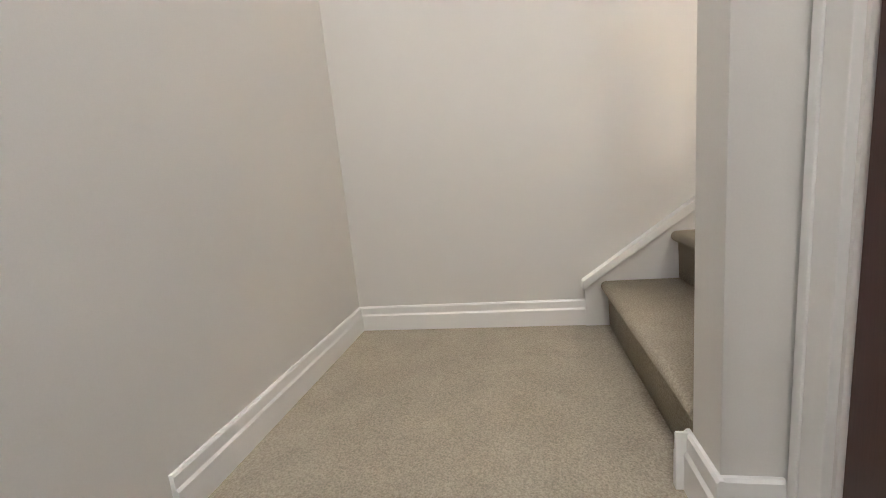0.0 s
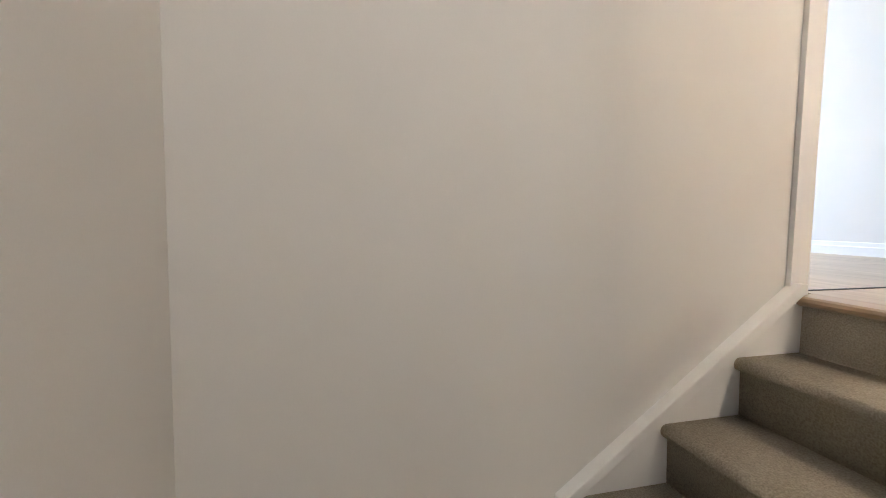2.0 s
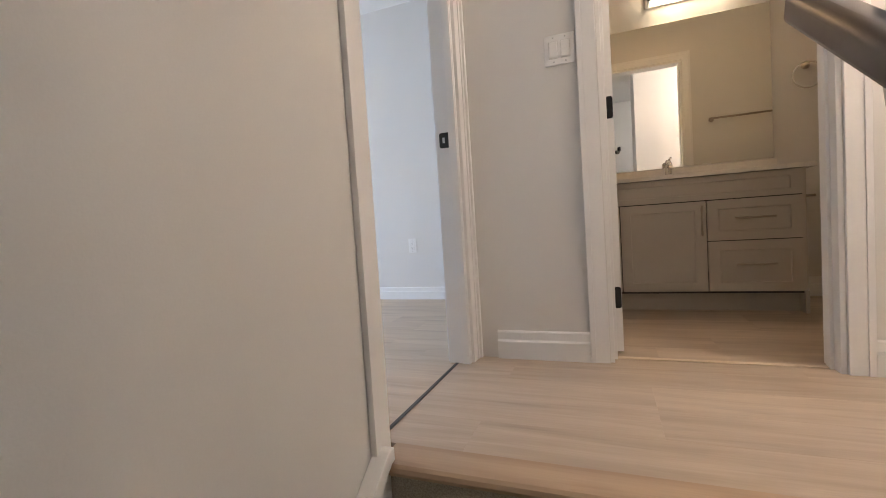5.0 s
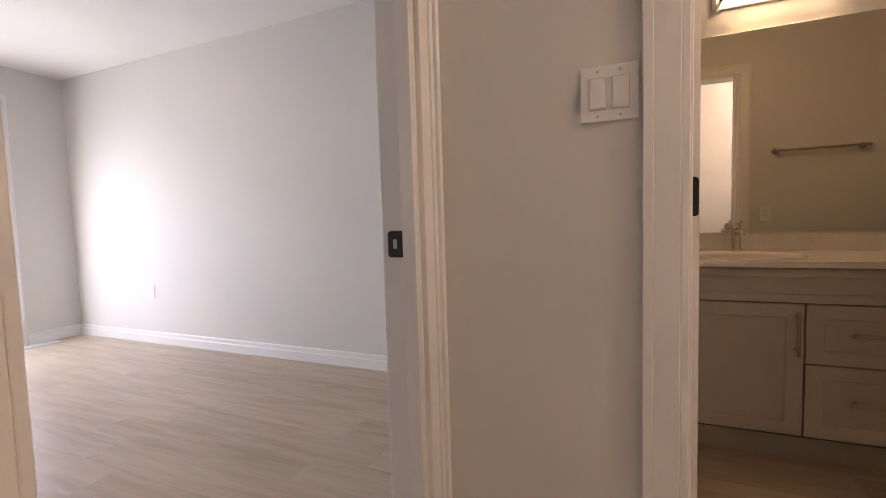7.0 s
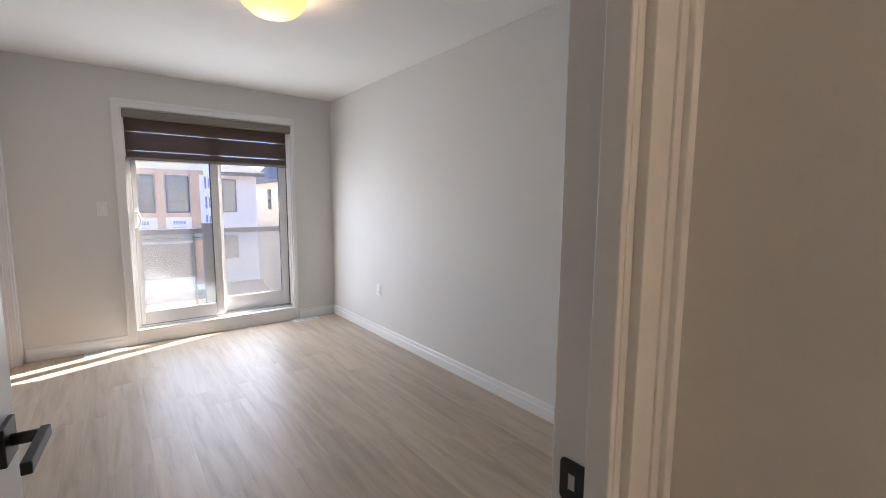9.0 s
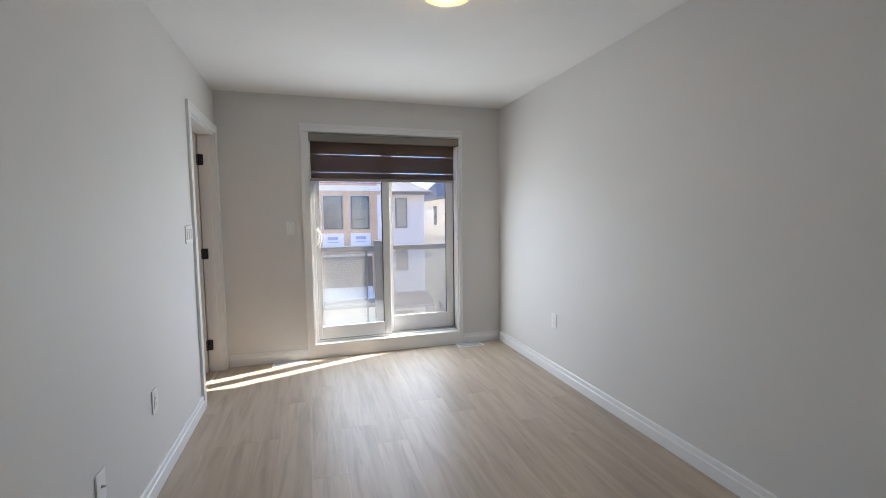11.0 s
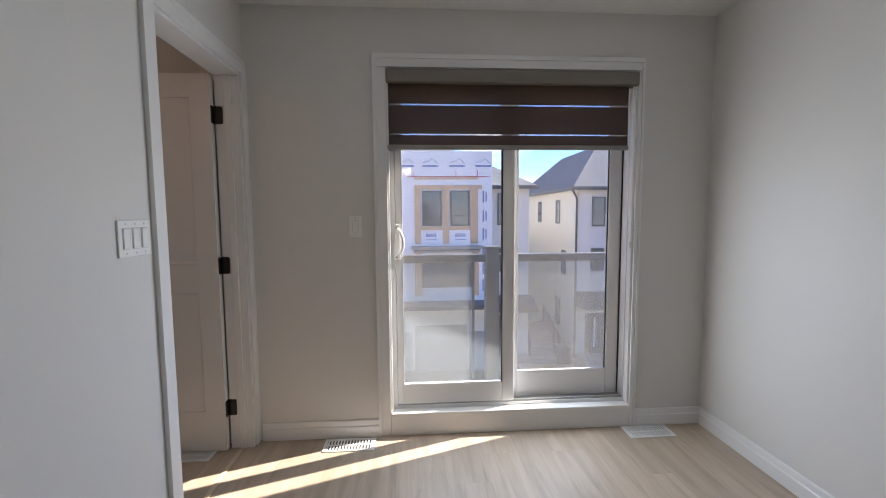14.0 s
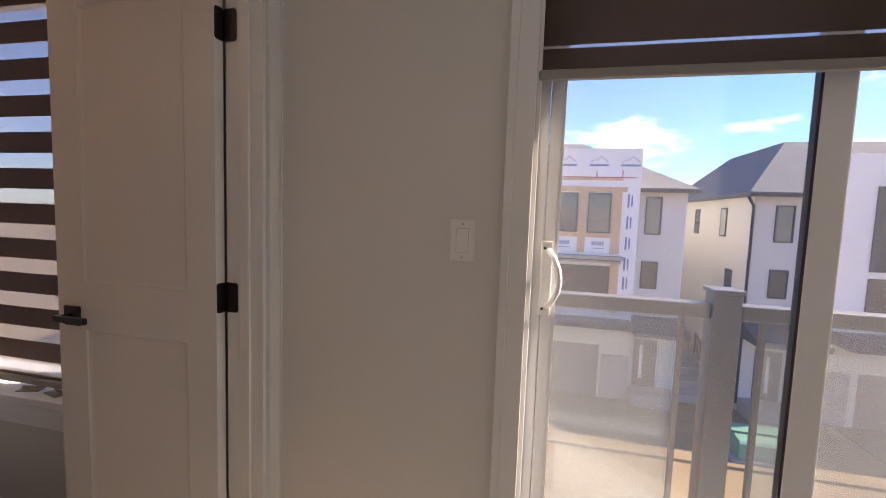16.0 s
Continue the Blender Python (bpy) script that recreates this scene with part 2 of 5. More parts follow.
BLIND = through_lit("blind_fabric", (0.175, 0.140, 0.118), (0.20, 0.12, 0.085), 0.30, rough=0.85)
BLINDBAR = material("blind_bar", (0.30, 0.28, 0.26), 0.5, vary=0.03, fine=0.02)
STEEL = material("vent_metal", (0.78, 0.78, 0.77), 0.42, vary=0.02, fine=0.01)
CHROME = material("chrome", (0.75, 0.74, 0.72), 0.12, metal=1.0, vary=0.02, fine=0.01)
NICKEL = material("brushed_nickel", (0.45, 0.40, 0.33), 0.34, metal=1.0, vary=0.05, fine=0.05, fine_scale=300)
MIRROR = material("mirror", (0.92, 0.93, 0.92), 0.01, metal=1.0)
VANITY = material("vanity_paint", (0.50, 0.46, 0.40), 0.45, vary=0.02, fine=0.012, fine_scale=150, bump=0.03)
COUNTER = material("vanity_top", (0.80, 0.77, 0.72), 0.22, vary=0.05, scale=9, fine=0.03, fine_scale=60)
# haze in these panes imitates the washed-out glare of the bright outdoors
PANE = glass("window_glass", (0.94, 0.95, 0.95), haze=0.07)
PANE_VEIL = glass("veiled_window_glass", (0.93, 0.95, 0.95), haze=0.075)
RAILGLASS = glass("railing_glass", (0.80, 0.83, 0.83), haze=0.13)
ALU = material("railing_aluminium", (0.16, 0.15, 0.14), 0.45, metal=0.2, vary=0.05, fine=0.04, fine_scale=120, bump=0.03)
DOME = through_lit("lamp_glass", (0.55, 0.40, 0.24), (0.40, 0.29, 0.17), 0.40, rough=0.25)
GLOW = emitter("vanity_shade", (1.0, 0.80, 0.52), 0.7)
DECK = material("balcony_deck", (0.50, 0.46, 0.39), 0.8, vary=0.06, fine=0.08, fine_scale=90, bump=0.2)


# ---- mesh helpers ----
ORIGIN = {}


def cuboid(bm, x0, x1, y0, y1, z0, z1, bevel=0.0):
    vs = [bm.verts.new((x, y, z)) for x in (x0, x1) for y in (y0, y1) for z in (z0, z1)]
    fs = [bm.faces.new([vs[i] for i in f]) for f in ((0, 1, 3, 2), (4, 6, 7, 5), (0, 4, 5, 1), (2, 3, 7, 6), (0, 2, 6, 4), (1, 5, 7, 3))]
    if bevel:
        es = list({e for f in fs for e in f.edges})
        bmesh.ops.bevel(bm, geom=es, offset=bevel, segments=2, profile=0.5, affect="EDGES")
    return bm


def boxes(*rows, bevel=0.0):
    bm = bmesh.new()
    for r in rows:
        cuboid(bm, *r, bevel=bevel)
    return bm


def prism(points, axis, a0, a1, bevel=0.0):
    """A polygon of (u, v) pulled along an axis. axis x: (y, z); y: (x, z); z: (x, y)."""
    bm = bmesh.new()

    def put(u, v, a):
        return {"x": (a, u, v), "y": (u, a, v), "z": (u, v, a)}[axis]
    lo = [bm.verts.new(put(u, v, a0)) for u, v in points]
    hi = [bm.verts.new(put(u, v, a1)) for u, v in points]
    n = len(points)
    bm.faces.new(lo)
    bm.faces.new(hi[::-1])
    for i in range(n):
        bm.faces.new((lo[i], hi[i], hi[(i + 1) % n], lo[(i + 1) % n]))
    bmesh.ops.recalc_face_normals(bm, faces=bm.faces)
    if bevel:
        bmesh.ops.bevel(bm, geom=list(bm.edges), offset=bevel, segments=2, profile=0.5, affect="EDGES")
    return bm


def lathe(profile, center, steps=40, axis="z", open_top=False):
    """A turned shape from (radius, height) pairs."""
    bm = bmesh.new()
    rings = []
    for r, h in profile:
        ring = []
        for i in range(steps):
            a = 2 * math.pi * i / steps
            c, s = r * math.cos(a), r * math.sin(a)
            p = {"z": (c, s, h), "y": (c, h, s), "x": (h, c, s)}[axis]
            ring.append(bm.verts.new(Vector(center) + Vector(p)))
        rings.append(ring)
    for a, b in zip(rings, rings[1:]):
        for i in range(steps):
            bm.faces.new((a[i], a[(i + 1) % steps], b[(i + 1) % steps], b[i]))
    if not open_top:
        bm.faces.new(rings[0][::-1])
    bm.faces.new(rings[-1])
    bmesh.ops.recalc_face_normals(bm, faces=bm.faces)
    for f in bm.faces:
        f.smooth = True
    return bm


def tube(points, radius, steps=12, closed=False):
    """A round bar along points."""
    bm = bmesh.new()
    pts = [Vector(p) for p in points]
    rings = []
    n = len(pts)
    for i, p in enumerate(pts):
        a = pts[(i - 1) % n] if closed or i > 0 else p
        b = pts[(i + 1) % n] if closed or i < n - 1 else p
        d = (b - a).normalized()
        u = d.orthogonal().normalized() if not rings else (u - d * u.dot(d)).normalized()
        v = d.cross(u)
        rings.append([bm.verts.new(p + radius * (math.cos(2 * math.pi * k / steps) * u + math.sin(2 * math.pi * k / steps) * v)) for k in range(steps)])
    pairs = list(zip(rings, rings[1:])) + ([(rings[-1], rings[0])] if closed else [])
    for a, b in pairs:
        for k in range(steps):
            bm.faces.new((a[k], a[(k + 1) % steps], b[(k + 1) % steps], b[k]))
    if not closed:
        bm.faces.new(rings[0][::-1])
        bm.faces.new(rings[-1])
    bmesh.ops.recalc_face_normals(bm, faces=bm.faces)
    for f in bm.faces:
        f.smooth = len(f.verts) == 4
    return bm


def joined(*bms):
    out = bmesh.new()
    for b in bms:
        me = bpy.data.meshes.new("joint")
        b.to_mesh(me)
        b.free()
        out.from_mesh(me)
        bpy.data.meshes.remove(me)
    return out


def thing(name, at, label, category="", group="", kind="", turn=0.0):
    """An Empty at a thing's base. Parts of a turned thing are given in its own frame."""
    ob = new(name)
    ob.empty_display_size = 0.05
    ob.matrix_world = pose(*at, 0, 0, turn)
    ORIGIN[ob] = Vector((0, 0, 0)) if turn else Vector(at)
    return tagged(ob, label, category, group, kind)


def part(name, bm, mat, parent=None, label="", turned=False):
    """Links a bmesh as one mesh under a thing or part."""
    base = ORIGIN[parent] if parent else Vector((0, 0, 0))
    if base.length:
        bmesh.ops.translate(bm, verts=bm.verts, vec=-base)
    me = bpy.data.meshes.new(name)
    bm.to_mesh(me)
    bm.free()
    me.materials.append(mat)
    ob = new(name, me)
    if parent:
        ob.parent = parent
        ORIGIN[ob] = ORIGIN[parent]
    if label:
        ob["label"] = label
    return ob


def setting(name, bm, mat, label, category):
    return tagged(part(name, bm, mat), label, category, kind="structure")


def slab(axis, a0, a1, s0, s1, z0, z1, holes=()):
    """A wall of thickness a0..a1 across the axis, running s0..s1, with openings (s0, s1, z0, z1) through it."""
    ss = sorted({s0, s1, *[h[0] for h in holes], *[h[1] for h in holes]})
    zs = sorted({z0, z1, *[h[2] for h in holes], *[h[3] for h in holes]})

    def solid(i, k):
        if not (0 <= i < len(ss) - 1 and 0 <= k < len(zs) - 1):
            return False
        cs, cz = (ss[i] + ss[i + 1]) / 2, (zs[k] + zs[k + 1]) / 2
        return not any(h[0] < cs < h[1] and h[2] < cz < h[3] for h in holes)
    bm = bmesh.new()

    def quad(*pts):
        bm.faces.new([bm.verts.new((a, s, z) if axis == "x" else (s, a, z)) for a, s, z in pts])
    for i in range(len(ss) - 1):
        for k in range(len(zs) - 1):
            if not solid(i, k):
                continue
            sa, sb, za, zb = ss[i], ss[i + 1], zs[k], zs[k + 1]
            for a in (a0, a1):
                quad((a, sa, za), (a, sb, za), (a, sb, zb), (a, sa, zb))
            if not solid(i - 1, k):
                quad((a0, sa, za), (a1, sa, za), (a1, sa, zb), (a0, sa, zb))
            if not solid(i + 1, k):
                quad((a0, sb, za), (a1, sb, za), (a1, sb, zb), (a0, sb, zb))
            if not solid(i, k - 1):
                quad((a0, sa, za), (a1, sa, za), (a1, sb, za), (a0, sb, za))
            if not solid(i, k + 1):
                quad((a0, sa, zb), (a1, sa, zb), (a1, sb, zb), (a0, sb, zb))
    bmesh.ops.remove_doubles(bm, verts=bm.verts, dist=1e-5)
    bmesh.ops.recalc_face_normals(bm, faces=bm.faces)
    return bm


# ---- large structure ----
H = 2.42            # ceiling
LAND = -0.74        # stair landing
XW, XE = -4.42, -0.09   # bedroom, window wall and door wall
YL, YR = -0.34, 2.32    # bedroom, ensuite side and long wall
YS = 0.874          # hall wall with the light switch
RISE, RUN = 0.185, 0.259

setting("wall_west", slab("x", XW - 0.20, XW, -2.72, 2.56, -0.3, H, [(0.428, 1.86, 0.10, 2.10), (-2.02, -1.12, 0.56, 2.10)]), WALL,
        "white-painted outside wall with patio door and window openings", "wall")
setting("wall_ensuite", slab("y", YL - 0.12, YL, XW, XE, 0, H, [(-4.358, -3.61, 0, 2.04)]), WALL, "white-painted bedroom wall with an ensuite doorway", "wall")
setting("wall_stairs", slab("x", XE, 0, -1.93, 2.44, -2.4, H, [(0.03, 0.777, -0.125, 2.04)]), WALL, "smooth white-painted stair wall with the bedroom doorway", "wall")
setting("wall_long", slab("y", YR, YR + 0.12, XW, XE, 0, H), WALL, "plain white-painted long bedroom wall", "wall")
setting("wall_hall", slab("y", YS, YS + 0.12, 0, 2.40, 0, H, [(0.555, 1.285, 0, 2.04)]), WALL, "white-painted hall wall with the bathroom doorway", "wall")
setting("wall_bath_back", slab("y", 2.42, 2.54, 0, 2.40, 0, H), WALL, "painted bathroom wall behind the vanity", "wall")
setting("wall_east", slab("x", 2.40, 2.52, -0.24, 2.54, -0.3, H), WALL, "plain painted wall closing the hall", "wall")
setting("wall_landing", slab("y", -1.93, -1.815, 0, 3.30, -2.4, H), WALL, "white-painted landing wall", "wall")
setting("wall_stub", slab("x", 0.935, 1.05, -0.770, -0.12, LAND, H), WALL, "white-painted wall end beside the carpeted stairs", "wall")
setting("wall_hall_south", slab("y", -0.24, -0.12, 1.05, 2.40, -0.20, H), WALL, "white-painted wall above the lower stairs", "wall")
setting("wall_lower", slab("y", -0.66, -0.52, 1.05, 3.30, -2.4, H, [(1.138, 1.85, LAND, LAND + 2.04)]), WALL, "white-painted wall beside the lower stairs", "wall")
setting("wall_lower_end", slab("x", 3.18, 3.30, -1.815, -0.62, -2.4, H), WALL, "plain wall closing the lower stairs", "wall")
setting("wall_ensuite_south", slab("y", -2.72, -2.60, XW, XE, 0, H), WALL, "plain painted ensuite wall", "wall")
setting("wall_ensuite_east", slab("x", -2.45, -2.33, -2.60, YL - 0.12, 0, H), WALL, "plain painted ensuite end wall", "wall")
setting("ceiling", boxes((XW - 0.2, 3.30, -2.72, 2.56, H, H + 0.12)), CEIL, "flat white-painted ceiling", "ceiling")

# carpeted landing and lower steps
setting("floor_landing", prism([(0, LAND), (1.145, LAND), (1.16, LAND - 0.012), (1.165, LAND - 0.03), (1.15, LAND - 0.045), (1.13, LAND - 0.05), (1.13, -2.4), (0, -2.4)],
                               "y", -1.815, -0.62), CARPET, "beige looped carpet on the stair landing", "floor")
setting("floor_under_stairs", boxes((0.0, 0.935, -0.62, 0.0, -2.4, LAND)), CARPET, "carpeted base under the stairs", "floor")


def carpet_step(lead, top, back, bottom, axis, a0, a1, sign, mat=CARPET):
    """A carpeted step with a rolled nosing. lead: the nosing's front; sign: the way the stairs climb."""
    pts = [(back, top)]
    for i in range(7):
        a = math.pi * i / 6
        pts.append((lead + sign * (0.020 - 0.020 * math.sin(a)), top - 0.020 + 0.020 * math.cos(a)))
    pts += [(lead + sign * 0.026, top - 0.044), (lead + sign * 0.030, bottom), (back, bottom)]
    bm = prism(pts, axis, a0, a1)
    for f in bm.faces:
        f.smooth = len(f.verts) == 4
    return bm


stairs = thing("staircase", (0.4, -0.5, LAND), "short carpeted stairs with rolled nosings up to the hall", "stairs", kind="structure")
for i in range(3):
    part("stair_step", carpet_step(-RUN * (3 - i), LAND + RISE * (i + 1), 0.0035, LAND + RISE * i + 0.001 if i else LAND, "x", 0.018, 0.934, 1), CARPET, stairs)
part("riser", boxes((0.018, 0.934, 0.004, 0.04, -RISE, -0.030)), CARPET, stairs)
lower = thing("lower_staircase", (1.5, -1.2, -2.4), "carpeted stairs that climb to the landing", "stairs", kind="structure")
for i in range(8):
    part("stair_step", carpet_step(1.165 + RUN * (i + 1), LAND - RISE * (i + 1), 1.13 + RUN * i, -2.42, "y", -1.815, -0.62, -1), CARPET, lower)


# ---- trim ----
def baseboard(axis, face, s0, s1, z, out, h=0.125):
    """A stepped board on a wall face; out: +1 or -1, the way it faces."""
    prof = [(0, 0), (0.016, 0), (0.016, h * 0.62), (0.011, h * 0.69), (0.011, h - 0.006), (0.007, h), (0, h)]
    pts = [(face + out * d, z + v) for d, v in prof]
    return prism(pts, "y" if axis == "x" else "x", s0, s1)


BASES = [("x", XW, -0.31, 0.355, 0, 1, 0.102), ("x", XW, 1.904, YR, 0, 1, 0.102), ("y", YL, -3.534, XE, 0, 1, 0.102), ("y", YR, XW, XE, 0, -1, 0.102),
         ("x", XE, 0.855, YR, 0, -1, 0.102), ("y", YS, 0.098, 0.478, 0, -1, 0.120), ("y", YS, 1.362, 2.40, 0, -1, 0.120), ("x", 0, -1.815, -0.838, LAND, 1, 0.108),
         ("y", -1.815, 0.0, 1.088, LAND, 1, 0.108), ("y", -0.770, 0.919, 1.066, LAND, -1), ("x", 1.05, -0.770, -0.676, LAND, 1), ("x", 0.935, -0.770, -0.80, LAND, -1),
         ("y", 2.42, 1.56, 2.40, 0, -1), ("x", XW, -2.60, -0.46, 0, 1), ("x", 2.40, -0.12, YS, 0, -1), ("y", -0.12, 1.05, 2.40, 0, 1)]
for row in BASES:
    setting("baseboard", baseboard(*row), TRIM, "white-painted stepped baseboard", "baseboard")


def casing(name, axis, face, s0, s1, top, out, z=0.0, w=0.072, label="white-painted door casing"):
    """Two uprights and a head round an opening, each with a raised outer band."""
    trim = thing(name, ((face, (s0 + s1) / 2, z) if axis == "x" else ((s0 + s1) / 2, face, z)), label, "trim", kind="structure")

    def bar(sa, sb, za, zb):
        a = sorted((face, face + out * 0.014))
        return (a[0], a[1], sa, sb, za, zb) if axis == "x" else (sa, sb, a[0], a[1], za, zb)

    def band(sa, sb, za, zb):
        a = sorted((face, face + out * 0.0175))
        return (a[0], a[1], sa, sb, za, zb) if axis == "x" else (sa, sb, a[0], a[1], za, zb)
    g = 0.006
    part("upright", boxes(bar(s0 - w + 0.016, s0 - g, z, top + g), band(s0 - w - 0.004, s0 - w + 0.016, z, top + w - 0.016), bevel=0.0015), TRIM, trim)
    part("upright", boxes(bar(s1 + g, s1 + w - 0.016, z, top + g), band(s1 + w - 0.016, s1 + w + 0.004, z, top + w - 0.016), bevel=0.0015), TRIM, trim)
    part("head", boxes(bar(s0 - w + 0.016, s1 + w - 0.016, top + g, top + w - 0.016), band(s0 - w - 0.004, s1 + w + 0.004, top + w - 0.016, top + w + 0.004), bevel=0.0015), TRIM, trim)
    return trim


def jambs(name, axis, a0, a1, s0, s1, top, stop_at, z=0.0, t=0.012):
    """The lining of a doorway with its stop."""
    j = thing(name, (((a0 + a1) / 2, (s0 + s1) / 2, z) if axis == "x" else ((s0 + s1) / 2, (a0 + a1) / 2, z)), "white-painted door jamb with a stop", "trim", kind="structure")

    def b(aa, ab, sa, sb, za, zb):
        return (aa, ab, sa, sb, za, zb) if axis == "x" else (sa, sb, aa, ab, za, zb)
    e = 0.002
    for sa, sb, sc, sd in ((s0 - 0.004, s0 + t, s0 + t, s0 + t + 0.011), (s1 - t, s1 + 0.004, s1 - t - 0.011, s1 - t)):
        part("jamb", boxes(b(a0 - e, a1 + e, sa, sb, z, top), b(stop_at - 0.017, stop_at + 0.017, sc, sd, z, top - t), bevel=0.002), TRIM, j)
    part("head_jamb", boxes(b(a0 - e, a1 + e, s0 + t, s1 - t, top - t, top + 0.004), bevel=0.002), TRIM, j)
    return j


casing("bedroom_door_casing", "x", 0.0, 0.03, 0.777, 2.04, 1)
setting("corner_strip", boxes((0.0, 0.026, 0.8535, YS, 0.0, 2.12), bevel=0.002), TRIM, "white-painted strip filling the corner beside the casing", "trim")
casing("bedroom_door_casing_inner", "x", XE, 0.03, 0.777, 2.04, -1)
jambs("bedroom_door_jamb", "x", XE, 0.0, 0.03, 0.777, 2.04, -0.016)
casing("bathroom_door_casing", "y", YS, 0.555, 1.285, 2.04, -1)
casing("bathroom_door_casing_inner", "y", YS + 0.12, 0.555, 1.285, 2.04, 1)
jambs("bathroom_door_jamb", "y", YS, YS + 0.12, 0.555, 1.285, 2.04, YS + 0.060)
casing("ensuite_door_casing", "y", YL, -4.358, -3.61, 2.04, 1)
jambs("ensuite_door_jamb", "y", YL - 0.12, YL, -4.358, -3.61, 2.04, YL - 0.055)
casing("lower_door_casing", "y", -0.66, 1.138, 1.85, LAND + 2.04, -1, z=LAND, w=0.072)

# stair skirt on the wall side with its cap
skirt = thing("stair_skirt", (0.009, -0.4, LAND), "white-painted sloping stair skirt with a cap", "trim", kind="structure")
part("board", prism([(-0.838, LAND), (-0.838, -0.572), (-0.020, 0.018), (0.008, 0.018), (0.008, -0.19), (-0.30, -0.45), (-0.60, -0.70), (-0.60, LAND)], "x", 0.0, 0.022), TRIM, skirt)
part("cap", prism([(-0.848, -0.584), (-0.848, -0.548), (-0.032, 0.042), (-0.006, 0.042), (-0.006, 0.008), (-0.021, 0.006)], "x", 0.0, 0.044, bevel=0.003), TRIM, skirt)

# oak edge at the top of the stairs
setting("stair_nosing", prism([(-0.012, -0.030), (-0.022, -0.024), (-0.026, -0.014), (-0.022, -0.004), (-0.012, 0.001), (0.085, 0.001), (0.085, -0.006), (0.04, -0.030)],
                              "x", 0.0, 0.934), NOSING, "light oak stair nosing at the edge of the hall floor", "trim")
setting("stair_side_board", boxes((0.936, 0.950, -0.118, 0.085, LAND, 0.001), bevel=0.002), TRIM, "white-painted board beside the stairs", "trim")


# ---- doors ----
def panelled(x0, x1, y0, y1, z0, z1, panels, both, depth=0.008, slope=0.012):
    """One solid board with sunk panels (x0, x1, z0, z1) in its low-y face, or in both."""
    xs = sorted({x0, x1, *[p[0] for p in panels], *[p[1] for p in panels]})
    zs = sorted({z0, z1, *[p[2] for p in panels], *[p[3] for p in panels]})
    bm = bmesh.new()
    grid = {}
    for y in (y0, y1):
        for x in xs:
            for z in zs:
                grid[x, y, z] = bm.verts.new((x, y, z))
    for y, inward in ((y0, 1), (y1, -1)):
        for xa, xb in zip(xs, xs[1:]):
            for za, zb in zip(zs, zs[1:]):
                ring = [grid[xa, y, za], grid[xb, y, za], grid[xb, y, zb], grid[xa, y, zb]]
                sunk = any(p[0] <= xa and xb <= p[1] and p[2] <= za and zb <= p[3] for p in panels) and (both or y == y0)
                if not sunk:
                    bm.faces.new(ring)
                    continue
                lip = [bm.verts.new((v.co.x + (slope if abs(v.co.x - xa) < 1e-4 else -slope) * 0.25, y + inward * depth * 0.7, v.co.z + (slope if abs(v.co.z - za) < 1e-4 else -slope) * 0.25)) for v in ring]
                low = [bm.verts.new((v.co.x + (slope if abs(v.co.x - xa) < 1e-4 else -slope), y + inward * depth, v.co.z + (slope if abs(v.co.z - za) < 1e-4 else -slope))) for v in ring]
                for r, q in ((ring, lip), (lip, low)):
                    for i in range(4):
                        bm.faces.new((r[i], r[(i + 1) % 4], q[(i + 1) % 4], q[i]))
                bm.faces.new(low)
    for xa, xb in zip(xs, xs[1:]):
        for z in (z0, z1):
            bm.faces.new((grid[xa, y0, z], grid[xb, y0, z], grid[xb, y1, z], grid[xa, y1, z]))
    for za, zb in zip(zs, zs[1:]):
        for x in (x0, x1):
            bm.faces.new((grid[x, y0, za], grid[x, y0, zb], grid[x, y1, zb], grid[x, y1, za]))
    bmesh.ops.recalc_face_normals(bm, faces=bm.faces)
    return bm


def rounded_plate(axis, u0, u1, z0, z1, a0, a1, rad=0.008):
    """A flat plate with rounded corners; axis: the way its thickness a0..a1 runs."""
    pts = []
    for cu, cz, start in ((u1 - rad, z1 - rad, 0), (u0 + rad, z1 - rad, 90), (u0 + rad, z0 + rad, 180), (u1 - rad, z0 + rad, 270)):
        for k in range(5):
            a = radians(start + 22.5 * k)
            pts.append((cu + rad * math.cos(a), cz + rad * math.sin(a)))
    return prism(pts, axis, a0, a1)


